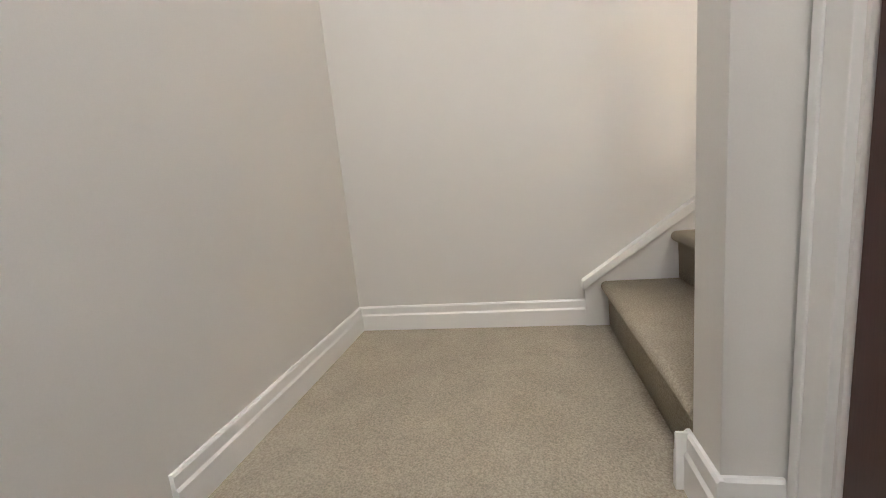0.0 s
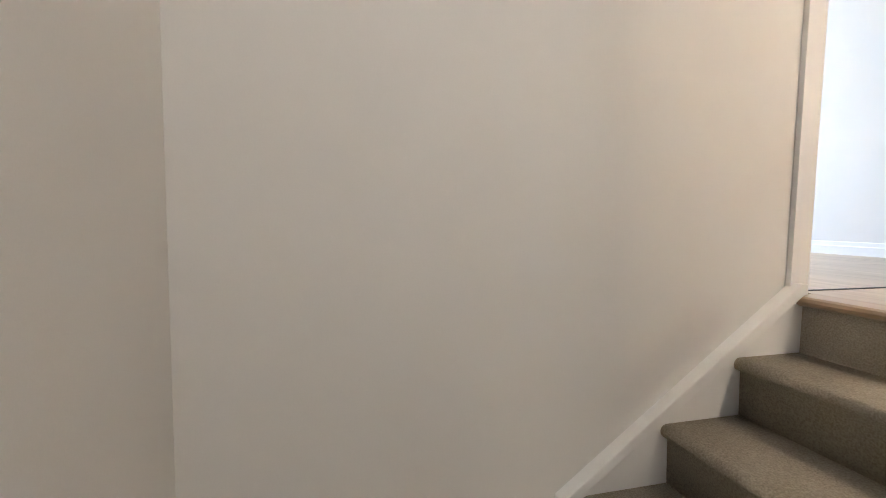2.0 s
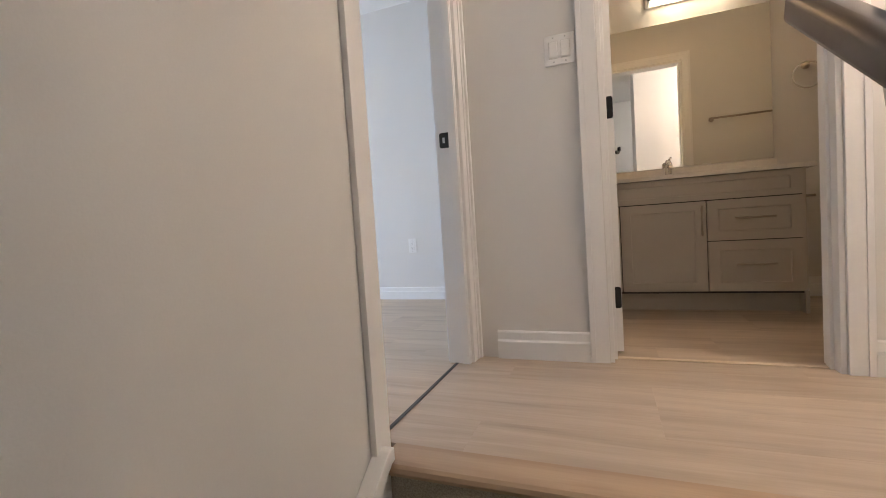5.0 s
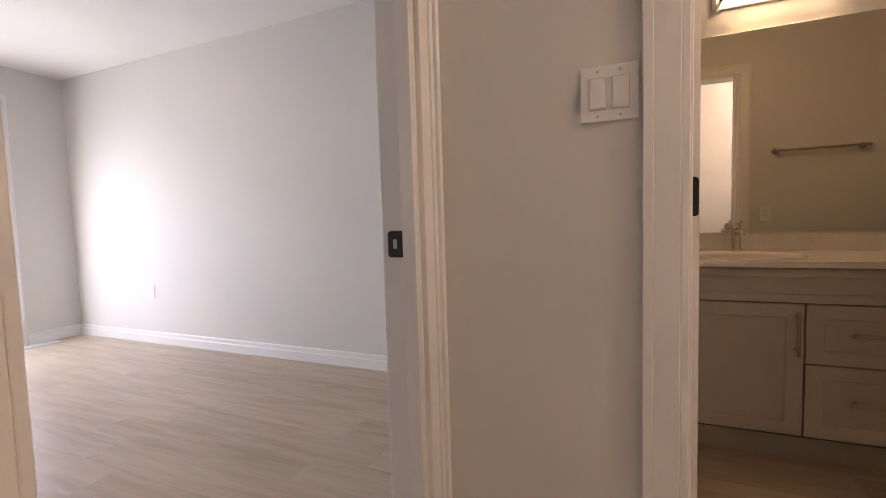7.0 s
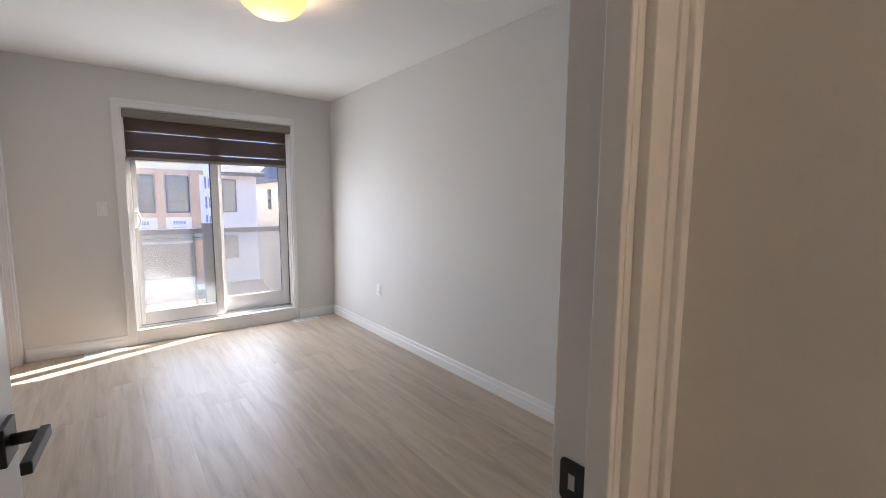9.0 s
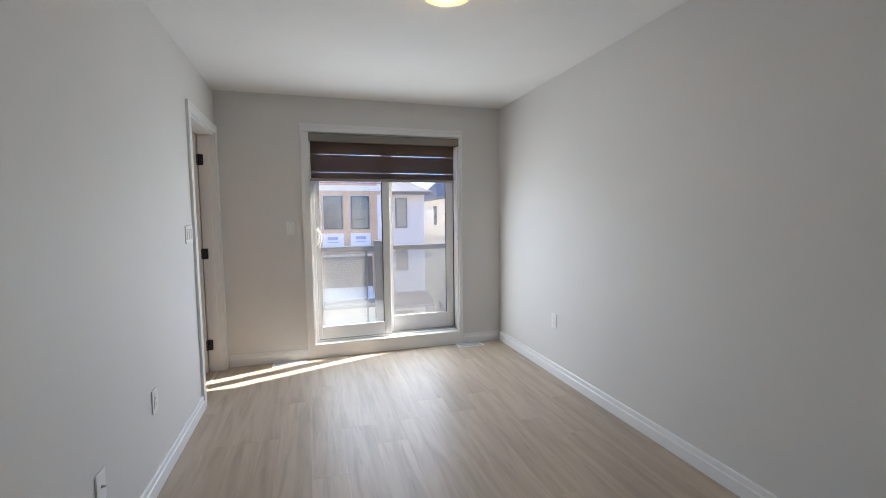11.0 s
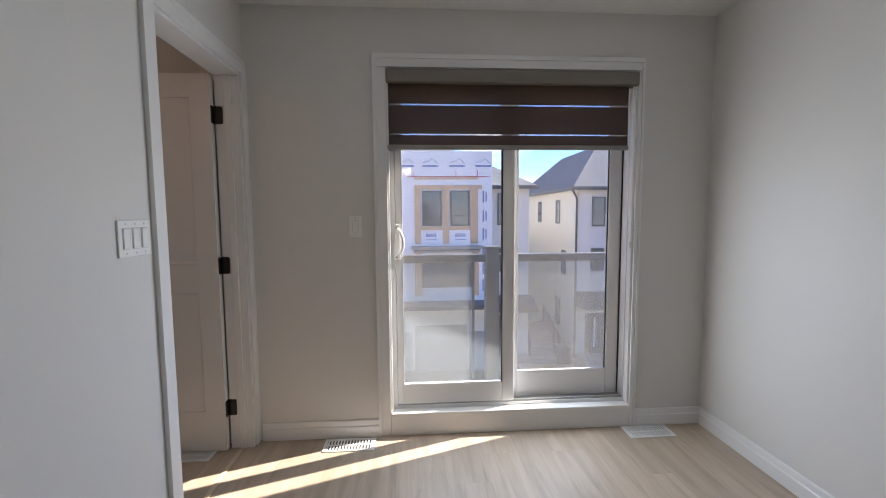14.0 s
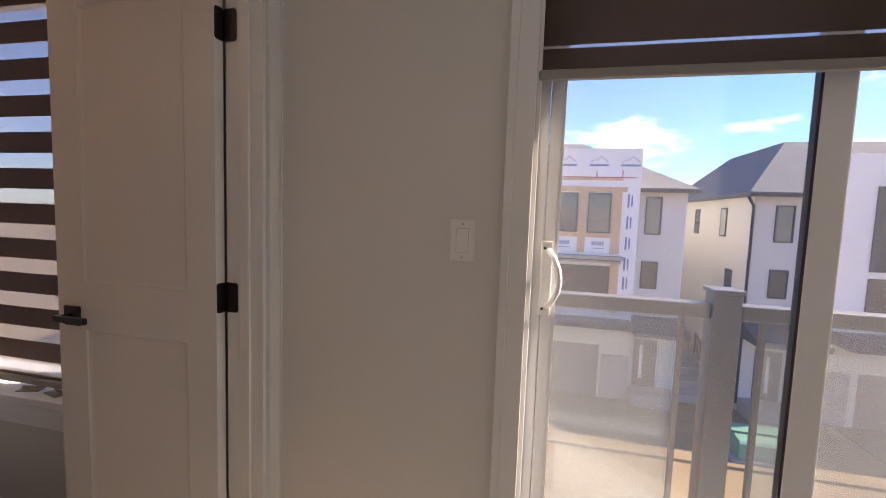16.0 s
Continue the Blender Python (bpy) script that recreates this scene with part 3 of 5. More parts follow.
def door_leaf(name, at, turn, width, label, hinge_sign, top=2.025, handle_z=0.93, mat=DOORW, hinges=(1.822, 1.03, 0.238), lever=True):
    """A two-panel leaf. Its own frame: hinge edge at x = 0, leaf along +x, thickness along y (0..hinge_sign * 0.035)."""
    d = thing(name, at, label, "door", turn=turn or 0.0001)
    t0, t1 = sorted((0.0, hinge_sign * 0.035))
    st = 0.115
    leaf = part("leaf", panelled(0.010, width, t0, t1, 0.008, top, [(st, width - st, 0.235, 0.885), (st, width - st, 1.045, top - 0.12)], True), mat, d)
    for z in hinges:
        sg = hinge_sign
        part("hinge", joined(rounded_plate("y", -0.036, 0.002, z - 0.045, z + 0.045, min(-0.001 * sg, 0.002 * sg), max(-0.001 * sg, 0.002 * sg)),
                             rounded_plate("x", min(-0.002, sg * 0.033), max(0.002, sg * 0.033), z - 0.045, z + 0.045, 0.0075, 0.0102),
                             tube([(0.0, -sg * 0.004, z - 0.046), (0.0, -sg * 0.004, z + 0.046)], 0.006)),
             BLACK, d, "matt black hinge")
    if lever:
        for side, y in ((-1, t0), (1, t1)):
            hx = width - 0.065
            h = part("door_handle", joined(boxes((hx - 0.032, hx + 0.032, min(y, y + side * 0.009), max(y, y + side * 0.009), handle_z - 0.032, handle_z + 0.032), bevel=0.002),
                                           tube([(hx, y, handle_z), (hx, y + side * 0.052, handle_z)], 0.010),
                                           boxes((hx - 0.115, hx + 0.012, min(y + side * 0.042, y + side * 0.056), max(y + side * 0.042, y + side * 0.056), handle_z - 0.010, handle_z + 0.010), bevel=0.002)),
                     BLACK, d, "matt black square lever handle")
        part("latch_plate", boxes((width - 0.0005, width + 0.0015, (t0 + t1) / 2 - 0.013, (t0 + t1) / 2 + 0.013, handle_z - 0.029, handle_z + 0.029), bevel=0.0005), BLACK, d)
    return d


door_leaf("bedroom_door", (-0.097, 0.043, 0), 175.0, 0.66, "open white two-panel door with black lever handle", -1)
door_leaf("ensuite_door", (-4.345, -0.459, 0), 269.0, 0.632, "open white two-panel ensuite door with black hinges", 1)
door_leaf("bathroom_door", (0.570, YS + 0.124, 0), 92.0, 0.69, "open white bathroom door with black hinges", -1)
door_leaf("lower_door", (1.136, -0.656, LAND), 0.0, 0.710, "dark-stained wooden door beside the lower stairs", 1, mat=DARKDOOR, hinges=())

# ---- floors: plain base with planks on it ----
floor_bed = setting("floor_bedroom", boxes((XW, -0.062, YL, YR, -0.12, -0.006)), OAK, "light oak plank floor of the bedroom", "floor")
floor_hall = setting("floor_hall", boxes((-0.058, 2.40, 0.085, YS + 0.058, -0.12, -0.006), (0.950, 2.40, -0.12, 0.085, -0.12, -0.006)), OAK, "light oak plank floor of the hall", "floor")
floor_bath = setting("floor_bathroom", boxes((0.0, 2.40, YS + 0.062, 2.42, -0.12, -0.006)), OAK, "light oak plank floor of the bathroom", "floor")
floor_ens = setting("floor_ensuite", boxes((XW, -2.45, -2.60, YL, -0.12, -0.006)), OAK, "wood-look plank floor of the ensuite", "floor")


# ---- bedroom: patio door and zebra blind ----
TRACK = material("grey_track", (0.36, 0.36, 0.36), 0.45, metal=0.4, vary=0.06, fine=0.03)
Y0, Y1, Z0, Z1 = 0.428, 1.86, 0.10, 2.10
win = thing("window_1", (XW - 0.08, 1.15, 0.0), "white vinyl sliding patio door with two panes", "patio door", kind="structure")
XF0, XF1 = XW - 0.16, XW - 0.045
part("window_frame", boxes((XF0, XF1, Y0, Y0 + 0.035, Z0, Z1), (XF0, XF1, Y1 - 0.014, Y1, Z0, Z1), (XF0, XF1, Y0 + 0.035, Y1 - 0.014, Z1 - 0.045, Z1),
                           (XF0, XF1, Y0 + 0.035, Y1 - 0.014, Z0, Z0 + 0.055), bevel=0.003), VINYL, win)
part("track", boxes((XF1 - 0.050, XF1 - 0.046, Y0 + 0.036, Y1 - 0.016, Z0 + 0.055, Z0 + 0.068), (XF1 - 0.010, XF1 - 0.006, Y0 + 0.036, Y1 - 0.016, Z0 + 0.055, Z0 + 0.066)), TRACK, win)


def sash(name, x, y0, y1, z0, z1, left, right, bottom, label, pane_mat, seal):
    s = part(name, boxes((x, x + 0.036, y0, y0 + left, z0, z1), (x, x + 0.036, y1 - right, y1, z0, z1), (x, x + 0.036, y0 + left, y1 - right, z1 - 0.07, z1),
                         (x, x + 0.036, y0 + left, y1 - right, z0, z0 + bottom), bevel=0.004), VINYL, win, label)
    ya, yb, za, zb = y0 + left, y1 - right, z0 + bottom, z1 - 0.07
    g = 0.006
    part("gasket", boxes((x + 0.010, x + 0.034, ya - 0.001, ya + g, za, zb), 
                         (x + 0.010, x + 0.034, ya + g, yb - g, za - 0.001, za + g), (x + 0.010, x + 0.034, ya + g, yb - g, zb - g, zb + 0.001)), VINYL, s)
    part("seal", boxes((x + seal[0], x + seal[1], yb - g, yb + 0.001, za, zb)), GASKET, s, "black rubber seal")
    p = part("pane", boxes((x + 0.016, x + 0.020, ya, yb, za, zb)), pane_mat, s, "clear glass pane with a pale glare veil")
    p.visible_shadow = False
    return s


inner = sash("sliding_sash", XF1 - 0.040, Y0 + 0.036, 1.165, Z0 + 0.062, Z1 - 0.05, 0.034, 0.072, 0.115, "sliding sash", PANE_VEIL, (0.010, 0.0345))
outer = sash("fixed_sash", XF0 + 0.010, 1.125, Y1 - 0.020, Z0 + 0.058, Z1 - 0.05, 0.072, 0.074, 0.155, "fixed sash", PANE, (0.020, 0.027))
part("seal", boxes((XF1 - 0.046, XF1 - 0.041, 1.130, 1.138, Z0 + 0.06, Z1 - 0.05)), GASKET, win)
part("seal", boxes((XF0 + 0.046, XF0 + 0.054, Y1 - 0.020, Y1 - 0.0145, Z0 + 0.06, Z1 - 0.05)), GASKET, win)
hx, hy = XF1 - 0.002, Y0 + 0.046
part("pull_handle", joined(boxes((hx - 0.001, hx + 0.010, hy - 0.016, hy + 0.016, 1.03, 1.24), bevel=0.004),
                           tube([(hx + 0.008, hy + 0.004, 1.055), (hx + 0.030, hy + 0.020, 1.075), (hx + 0.042, hy + 0.032, 1.105), (hx + 0.046, hy + 0.036, 1.135),
                                 (hx + 0.042, hy + 0.032, 1.165), (hx + 0.030, hy + 0.020, 1.195), (hx + 0.008, hy + 0.004, 1.215)], 0.008)), PLASTIC, win, "white curved pull handle")
for z in (1.05, 1.22):
    part("screw", lathe([(0.004, 0.0), (0.004, 0.003)], (hx + 0.0095, hy - 0.006, z), 10, "x"), GASKET, win)
part("window_lock", boxes((XW - 0.06, XW - 0.02, Y1 - 0.004, Y1 + 0.0, 1.10, 1.16), bevel=0.001), PLASTIC, win)
part("jamb_liner", boxes((XF1, XW - 0.001, Y0 - 0.002, Y0 + 0.008, Z0, Z1), (XF1, XW - 0.001, Y1 - 0.008, Y1 + 0.002, Z0, Z1),
                         (XF1, XW - 0.001, Y0 + 0.008, Y1 - 0.008, Z1 - 0.008, Z1 + 0.002), bevel=0.001), TRIM, win)
part("window_sill", boxes((XF1, XW + 0.022, Y0 + 0.001, Y1 - 0.001, Z0 + 0.018, Z0 + 0.036), bevel=0.004), TRIM, win)
part("apron", boxes((XW, XW + 0.014, Y0 - 0.002, Y1 + 0.002, 0.0, Z0 + 0.016), bevel=0.002), TRIM, win)
wc = thing("window_casing", (XW, 1.15, 0), "white-painted casing round the patio door", "trim", kind="structure")
for ya, yb, oa, ob in ((Y0 - 0.054, Y0 - 0.004, Y0 - 0.076, Y0 - 0.054), (Y1 + 0.004, Y1 + 0.024, Y1 + 0.024, Y1 + 0.040)):
    part("upright", boxes((XW, XW + 0.013, ya, yb, 0.0, Z1 + 0.004), (XW, XW + 0.018, oa, ob, 0.0, Z1 + 0.050), bevel=0.0015), TRIM, wc)
part("head", boxes((XW, XW + 0.013, Y0 - 0.054, Y1 + 0.024, Z1 + 0.005, Z1 + 0.050), (XW, XW + 0.018, Y0 - 0.076, Y1 + 0.040, Z1 + 0.050, Z1 + 0.076), bevel=0.0015), TRIM, wc)


def zebra_blind(at, y0, y1, top, bottom, bands, label, x, valance=True):
    """A dual-layer blind. bands: heights at which the opaque bands begin and end."""
    b = thing("zebra_blind", at, label, "window blind")
    if valance:
        part("cassette", boxes((x - 0.040, x + 0.040, y0 - 0.006, y1 + 0.045, top - 0.072, top), bevel=0.008), BLINDBAR_DARK, b)
    for za, zb in bands:
        bm = bmesh.new()
        n = 6
        rows = []
        for k in range(n + 1):
            z = za + (zb - za) * k / n
            rows.append([bm.verts.new((x + 0.002 * math.sin(z * 9.0), yy, z)) for yy in (y0, y1)])
        for r, s in zip(rows, rows[1:]):
            bm.faces.new((r[0], r[1], s[1], s[0]))
        bmesh.ops.solidify(bm, geom=list(bm.faces), thickness=0.0012)
        part("fabric_band", bm, BLIND, b)
    gaps = [(b2, a1) for (a1, _), (_, b2) in zip(bands, bands[1:])]
    for za, zb in gaps:
        p = part("sheer_strip", boxes((x - 0.0004, x + 0.0004, y0, y1, za, zb)), SHEER, b)
        p.visible_shadow = False
    part("bottom_bar", boxes((x - 0.010, x + 0.012, y0 - 0.003, y1 + 0.003, bottom, bottom + 0.026), bevel=0.005), BLINDBAR, b)
    return b


BLINDBAR_DARK = material("blind_cassette", (0.21, 0.185, 0.16), 0.6, vary=0.03, fine=0.05, fine_scale=300, bump=0.1)
SHEER = glass("sheer_fabric", (0.90, 0.90, 0.90), haze=0.35)
zebra_blind((XW - 0.02, 1.15, 1.66), 0.432, 1.815, 2.092, 1.660, [(1.912, 2.03), (1.748, 1.904), (1.686, 1.740)],
            "brown zebra blind drawn up over the patio door", XW - 0.005)
# beaded chain beside the blind
chain = thing("blind_chain", (XW + 0.012, 1.838, 1.1), "thin white blind chain hanging by the casing", "blind chain")
part("chain", tube([(XW + 0.012, 1.832, 2.02), (XW + 0.012, 1.834, 1.5), (XW + 0.012, 1.836, 1.12), (XW + 0.013, 1.840, 1.10), (XW + 0.012, 1.844, 1.12), (XW + 0.012, 1.842, 1.6), (XW + 0.012, 1.839, 2.02)], 0.0016, 6), PLASTIC, chain)
part("tensioner", boxes((XW + 0.004, XW + 0.018, 1.832, 1.846, 1.09, 1.125), bevel=0.002), PLASTIC, chain)


# ---- switches, outlets, registers ----
def wall_plate(name, axis, face, out, s, z, gangs, label, category, outlet=False):
    """A plate on a wall face with rockers or a double socket, its middle at s, z."""
    w = 0.070 + 0.046 * (gangs - 1)
    h = 0.117
    base = (face, s, z) if axis == "x" else (s, face, z)
    p = thing(name, base, label, category)

    def b(d0, d1, sa, sb, za, zb):
        a = sorted((face + out * d0, face + out * d1))
        return (a[0], a[1], s + sa, s + sb, z + za, z + zb) if axis == "x" else (s + sa, s + sb, a[0], a[1], z + za, z + zb)
    part("plate", boxes(b(0.0005, 0.006, -w / 2, w / 2, -h / 2, h / 2), bevel=0.002), PLASTIC, p)
    for g in range(gangs):
        c = (g - (gangs - 1) / 2) * 0.046
        f = part("socket_face" if outlet else "rocker", boxes(b(0.006, 0.0085, c - 0.0165, c + 0.0165, -0.033, 0.033), bevel=0.0015), PLASTIC, p)
        part("gap", boxes(b(0.0055, 0.0066, c - 0.0178, c + 0.0178, -0.0343, 0.0343)), SHADOWGAP, p)
        for zz in (-0.047, 0.047):
            part("screw", boxes(b(0.006, 0.0068, c - 0.003, c + 0.003, zz - 0.003, zz + 0.003), bevel=0.0003), SCREW, p)
        if outlet:
            for zz in (-0.017, 0.017):
                part("slot", boxes(b(0.0085, 0.0089, c - 0.007, c - 0.005, zz - 0.004, zz + 0.004), b(0.0085, 0.0089, c + 0.005, c + 0.007, zz - 0.004, zz + 0.004),
                                   b(0.0085, 0.0089, c - 0.002, c + 0.002, zz - 0.011, zz - 0.007)), SLOT, f)
        else:
            part("tilt_edge", boxes(b(0.0085, 0.0098, c - 0.015, c + 0.015, -0.030, 0.031), bevel=0.0015), PLASTIC, f)
    return p


# greyer rim colour that draws the shaded gap round each rocker
SHADOWGAP = material("plate_gap_shade", (0.58, 0.57, 0.55), 0.7, vary=0.05, fine=0.02)
SCREW = material("screw_head", (0.55, 0.55, 0.54), 0.4, metal=0.6, vary=0.05, fine=0.02)
wall_plate("light_switch", "y", YS, -1, 0.414, 1.252, 2, "white double rocker light switch on the hall wall", "light switch")
wall_plate("light_switch", "y", YL, 1, -3.435, 1.228, 3, "white triple rocker switch beside the ensuite doorway", "light switch")
wall_plate("light_switch", "x", XW, 1, 0.243, 1.232, 1, "white single rocker switch beside the patio door", "light switch")
wall_plate("power_outlet", "y", YR, -1, -3.342, 0.455, 1, "white double power outlet on the long wall", "power outlet", True)
wall_plate("power_outlet", "y", YR, -1, -0.964, 0.452, 1, "white double power outlet low on the long wall", "power outlet", True)
wall_plate("power_outlet", "y", YL, 1, -2.655, 0.440, 1, "white double power outlet on the ensuite-side wall", "power outlet", True)
wall_plate("power_outlet", "y", YS + 0.12, 1, 1.47, 0.98, 1, "white double power outlet on the bathroom wall", "power outlet", True)
tv = thing("cable_outlet", (-2.08, YL, 0.36), "white wall plate with a cable connector", "cable outlet")
part("plate", boxes((-2.115, -2.045, YL + 0.0005, YL + 0.006, 0.30, 0.418), bevel=0.002), PLASTIC, tv)
part("connector", lathe([(0.006, 0.006), (0.006, 0.008), (0.0045, 0.008), (0.0045, 0.018)], (-2.08, YL, 0.36), 14, "y"), NICKEL, tv)


def register(at, along, across):
    """A louvred floor register; at: its middle on the floor."""
    x, y = at
    r = thing("floor_register", (x, y, 0), "white metal slatted heating register in the floor", "floor vent", group="floor registers")
    hx, hy = across / 2, along / 2
    part("rim", boxes((x - hx, x - hx + 0.016, y - hy, y + hy, 0.0, 0.006), (x + hx - 0.016, x + hx, y - hy, y + hy, 0.0, 0.006),
                      (x - hx + 0.016, x + hx - 0.016, y - hy, y - hy + 0.016, 0.0, 0.006), (x - hx + 0.016, x + hx - 0.016, y + hy - 0.016, y + hy, 0.0, 0.006), bevel=0.0015), STEEL, r)
    # flat dark sheet in place of the unlit hole under the slats
    part("duct_shade", boxes((x - hx + 0.012, x + hx - 0.012, y - hy + 0.012, y + hy - 0.012, 0.0004, 0.0012)), SLOT, r)
    n = 15
    for i in range(n):
        yy = y - hy + 0.024 + (along - 0.048) * i / (n - 1)
        part("slat", boxes((x - hx + 0.015, x + hx - 0.015, yy - 0.0042, yy + 0.0042, 0.0014, 0.005)), STEEL, r)
    part("spine", boxes((x - 0.004, x + 0.004, y - hy + 0.016, y + hy - 0.016, 0.0015, 0.0055)), STEEL, r)
    return r


register((-4.330, 1.943), 0.275, 0.132)
register((-4.322, 0.194), 0.288, 0.132)
register((-4.285, -0.66), 0.26, 0.125)

# ---- ceiling lamps and strike plate ----
lampx, lampy = -2.143, 1.03
cl = thing("ceiling_lamp", (lampx, lampy, 2.24), "flush ceiling lamp with a glowing amber glass bowl", "ceiling lamp", group="ceiling lamps")
part("canopy", lathe([(0.085, H), (0.085, H - 0.02), (0.075, H - 0.03)], (lampx, lampy, 0)), NICKEL, cl)
part("bowl", lathe([(0.170, 2.380), (0.172, 2.373), (0.165, 2.352), (0.146, 2.322), (0.112, 2.294), (0.062, 2.275), (0.012, 2.269)], (lampx, lampy, 0), 48, open_top=True), DOME, cl, "amber alabaster glass bowl")
for a in (20, 140, 260):
    ca, sa = math.cos(radians(a)), math.sin(radians(a))
    part("clip", boxes((lampx + 0.171 * ca - 0.008, lampx + 0.171 * ca + 0.008, lampy + 0.171 * sa - 0.008, lampy + 0.171 * sa + 0.008, 2.366, 2.388), bevel=0.003), NICKEL, cl, "small metal clip")
    part("arm", tube([(lampx + 0.07 * ca, lampy + 0.07 * sa, H - 0.024), (lampx + 0.170 * ca, lampy + 0.170 * sa, 2.386)], 0.003, 8), NICKEL, cl)
# invented copies, out of view, to give the two fill lights a fixture
for xx, yy in ((2.00, 0.44), (2.15, -0.88)):
    copy_thing(cl, pose(xx, yy, 2.24))
strike = thing("strike_plate", (-0.06, 0.765, 0.93), "black strike plate on the bedroom door jamb", "strike plate")
part("plate", prism([(-0.076 + 0.008, 0.908), (-0.036, 0.908), (-0.036, 0.971), (-0.068, 0.971), (-0.0737, 0.9687), (-0.076, 0.963), (-0.076, 0.916), (-0.0737, 0.9103)], "y", 0.7625, 0.7645), BLACK, strike)
part("latch_hole", boxes((-0.062, -0.052, 0.7620, 0.7626, 0.929, 0.951)), SCREW, strike)

# ---- stairs: handrail ----
rail = thing("handrail", (0.882, -0.45, 0.4), "dark-stained wooden stair handrail on wall brackets", "handrail")
A, B = Vector((0.885, -0.842, 0.338)), Vector((0.885, 0.0, 0.915))
d = (B - A).normalized()
up = Vector((0, -d.z, d.y))
bm = bmesh.new()
shape = [(-0.024, -0.019), (-0.021, -0.025), (-0.015, -0.028), (0.015, -0.028), (0.021, -0.025), (0.024, -0.019), (0.026, 0.008), (0.024, 0.017), (0.019, 0.023), (0.011, 0.027), (-0.011, 0.027), (-0.019, 0.023), (-0.024, 0.017), (-0.026, 0.008)]
ends = []
for c, k in ((A - d * 0.010, 0.72), (A, 1.0), (B, 1.0), (B + d * 0.010, 0.72)):
    ends.append([bm.verts.new(c + Vector((1, 0, 0)) * u * k + up * v * k) for u, v in shape])
for r, s in zip(ends, ends[1:]):
    for i in range(len(shape)):
        bm.faces.new((r[i], r[(i + 1) % len(shape)], s[(i + 1) % len(shape)], s[i]))
bm.faces.new(ends[0][::-1])
bm.faces.new(ends[-1])
bmesh.ops.recalc_face_normals(bm, faces=bm.faces)
for f in bm.faces:
    f.smooth = len(f.verts) == 4
part("rail", bm, RAILW, rail)
for f in (0.20, 0.72):
    c = A + (B - A) * f
    part("bracket", joined(tube([(0.882, c.y, c.z - 0.030), (0.885, c.y, c.z - 0.065), (0.905, c.y, c.z - 0.085), (0.931, c.y, c.z - 0.088)], 0.006),
                           lathe([(0.026, 0.0), (0.026, -0.006), (0.014, -0.008)], (0.9345, c.y, c.z - 0.088), 18, "x")), NICKEL, rail, "small metal bracket")

# ---- bathroom ----
VX0, VX1, VY = 0.36, 1.53, 1.868
van = thing("vanity_cabinet", (0.95, 2.14, 0), "taupe shaker vanity cabinet with bar handles", "vanity")
part("body", boxes((VX0, VX1 + 0.018, VY + 0.020, 2.42, 0.105, 0.775), (VX0, VX1 + 0.018, VY + 0.075, 2.42, 0.0, 0.105), (VX1, VX1 + 0.018, VY + 0.004, VY + 0.10, 0.0, 0.12)), VANITY, van)


def front(name, x0, x1, z0, z1, handle):
    f = part(name, panelled(x0, x1, VY, VY + 0.019, z0, z1, [(x0 + 0.055, x1 - 0.055, z0 + 0.05, z1 - 0.05)], False, 0.006, 0.004), VANITY, van)
    if handle:
        (xa, za), (xb, zb) = handle
        part("bar_handle", joined(tube([(xa, VY - 0.030, za), (xb, VY - 0.030, zb)], 0.006),
                                  *[tube([(xa + (xb - xa) * k, VY, za + (zb - za) * k), (xa + (xb - xa) * k, VY - 0.030, za + (zb - za) * k)], 0.005) for k in (0.12, 0.88)]),
             NICKEL, f, "brushed metal bar handle")
    return f


# dark sheet behind the fronts, painting the shade in their gaps
part("front_gap_shade", boxes((VX0, VX1, VY + 0.0192, VY + 0.0199, 0.108, 0.773)), SLOT, van)
part("false_front", panelled(VX0, VX1, VY, VY + 0.019, 0.641, 0.772, [(VX0 + 0.055, VX1 - 0.055, 0.672, 0.741)], False, 0.006, 0.004), VANITY, van)
front("door", 0.637, 1.083, 0.122, 0.635, ((1.058, 0.44), (1.058, 0.61)))
front("door", VX0 + 0.002, 0.632, 0.122, 0.636, None)
front("drawer", 1.089, VX1, 0.409, 0.635, ((1.215, 0.530), (1.400, 0.530)))
front("drawer", 1.089, VX1, 0.122, 0.403, ((1.215, 0.275), (1.400, 0.275)))
top = thing("washbasin_counter", (0.95, 2.14, 0.776), "cream vanity top with a backsplash and sink", "countertop")
part("slab", boxes((VX0 - 0.01, VX1 + 0.055, VY - 0.018, 2.42, 0.776, 0.802), bevel=0.003), COUNTER, top)
part("backsplash", boxes((VX0 - 0.01, VX1 + 0.055, 2.402, 2.42, 0.802, 0.885), bevel=0.002), COUNTER, top)
part("sink_rim", lathe([(0.21, 0.802), (0.212, 0.806), (0.200, 0.8065), (0.196, 0.803)], (0.95, 2.12, 0), 40), COUNTER, top)
tap = thing("basin_tap", (0.96, 2.33, 0.802), "small chrome basin tap", "tap")
part("body", joined(lathe([(0.026, 0.802), (0.026, 0.812), (0.020, 0.818), (0.020, 0.90), (0.016, 0.912)], (0.96, 2.33, 0), 20),
                    tube([(0.96, 2.33, 0.885), (0.96, 2.28, 0.905), (0.96, 2.225, 0.900), (0.96, 2.215, 0.880)], 0.011)), CHROME, tap)
part("lever", joined(lathe([(0.018, 0.912), (0.020, 0.925), (0.012, 0.938)], (0.96, 2.33, 0), 18), tube([(0.96, 2.33, 0.932), (0.975, 2.30, 0.950)], 0.006)), CHROME, tap)
mir = thing("wall_mirror", (1.0, 2.415, 0.89), "large frameless mirror above the vanity", "mirror")
part("glass", boxes((0.40, 1.572, 2.412, 2.419, 0.892, 1.868), bevel=0.0015), MIRROR, mir)
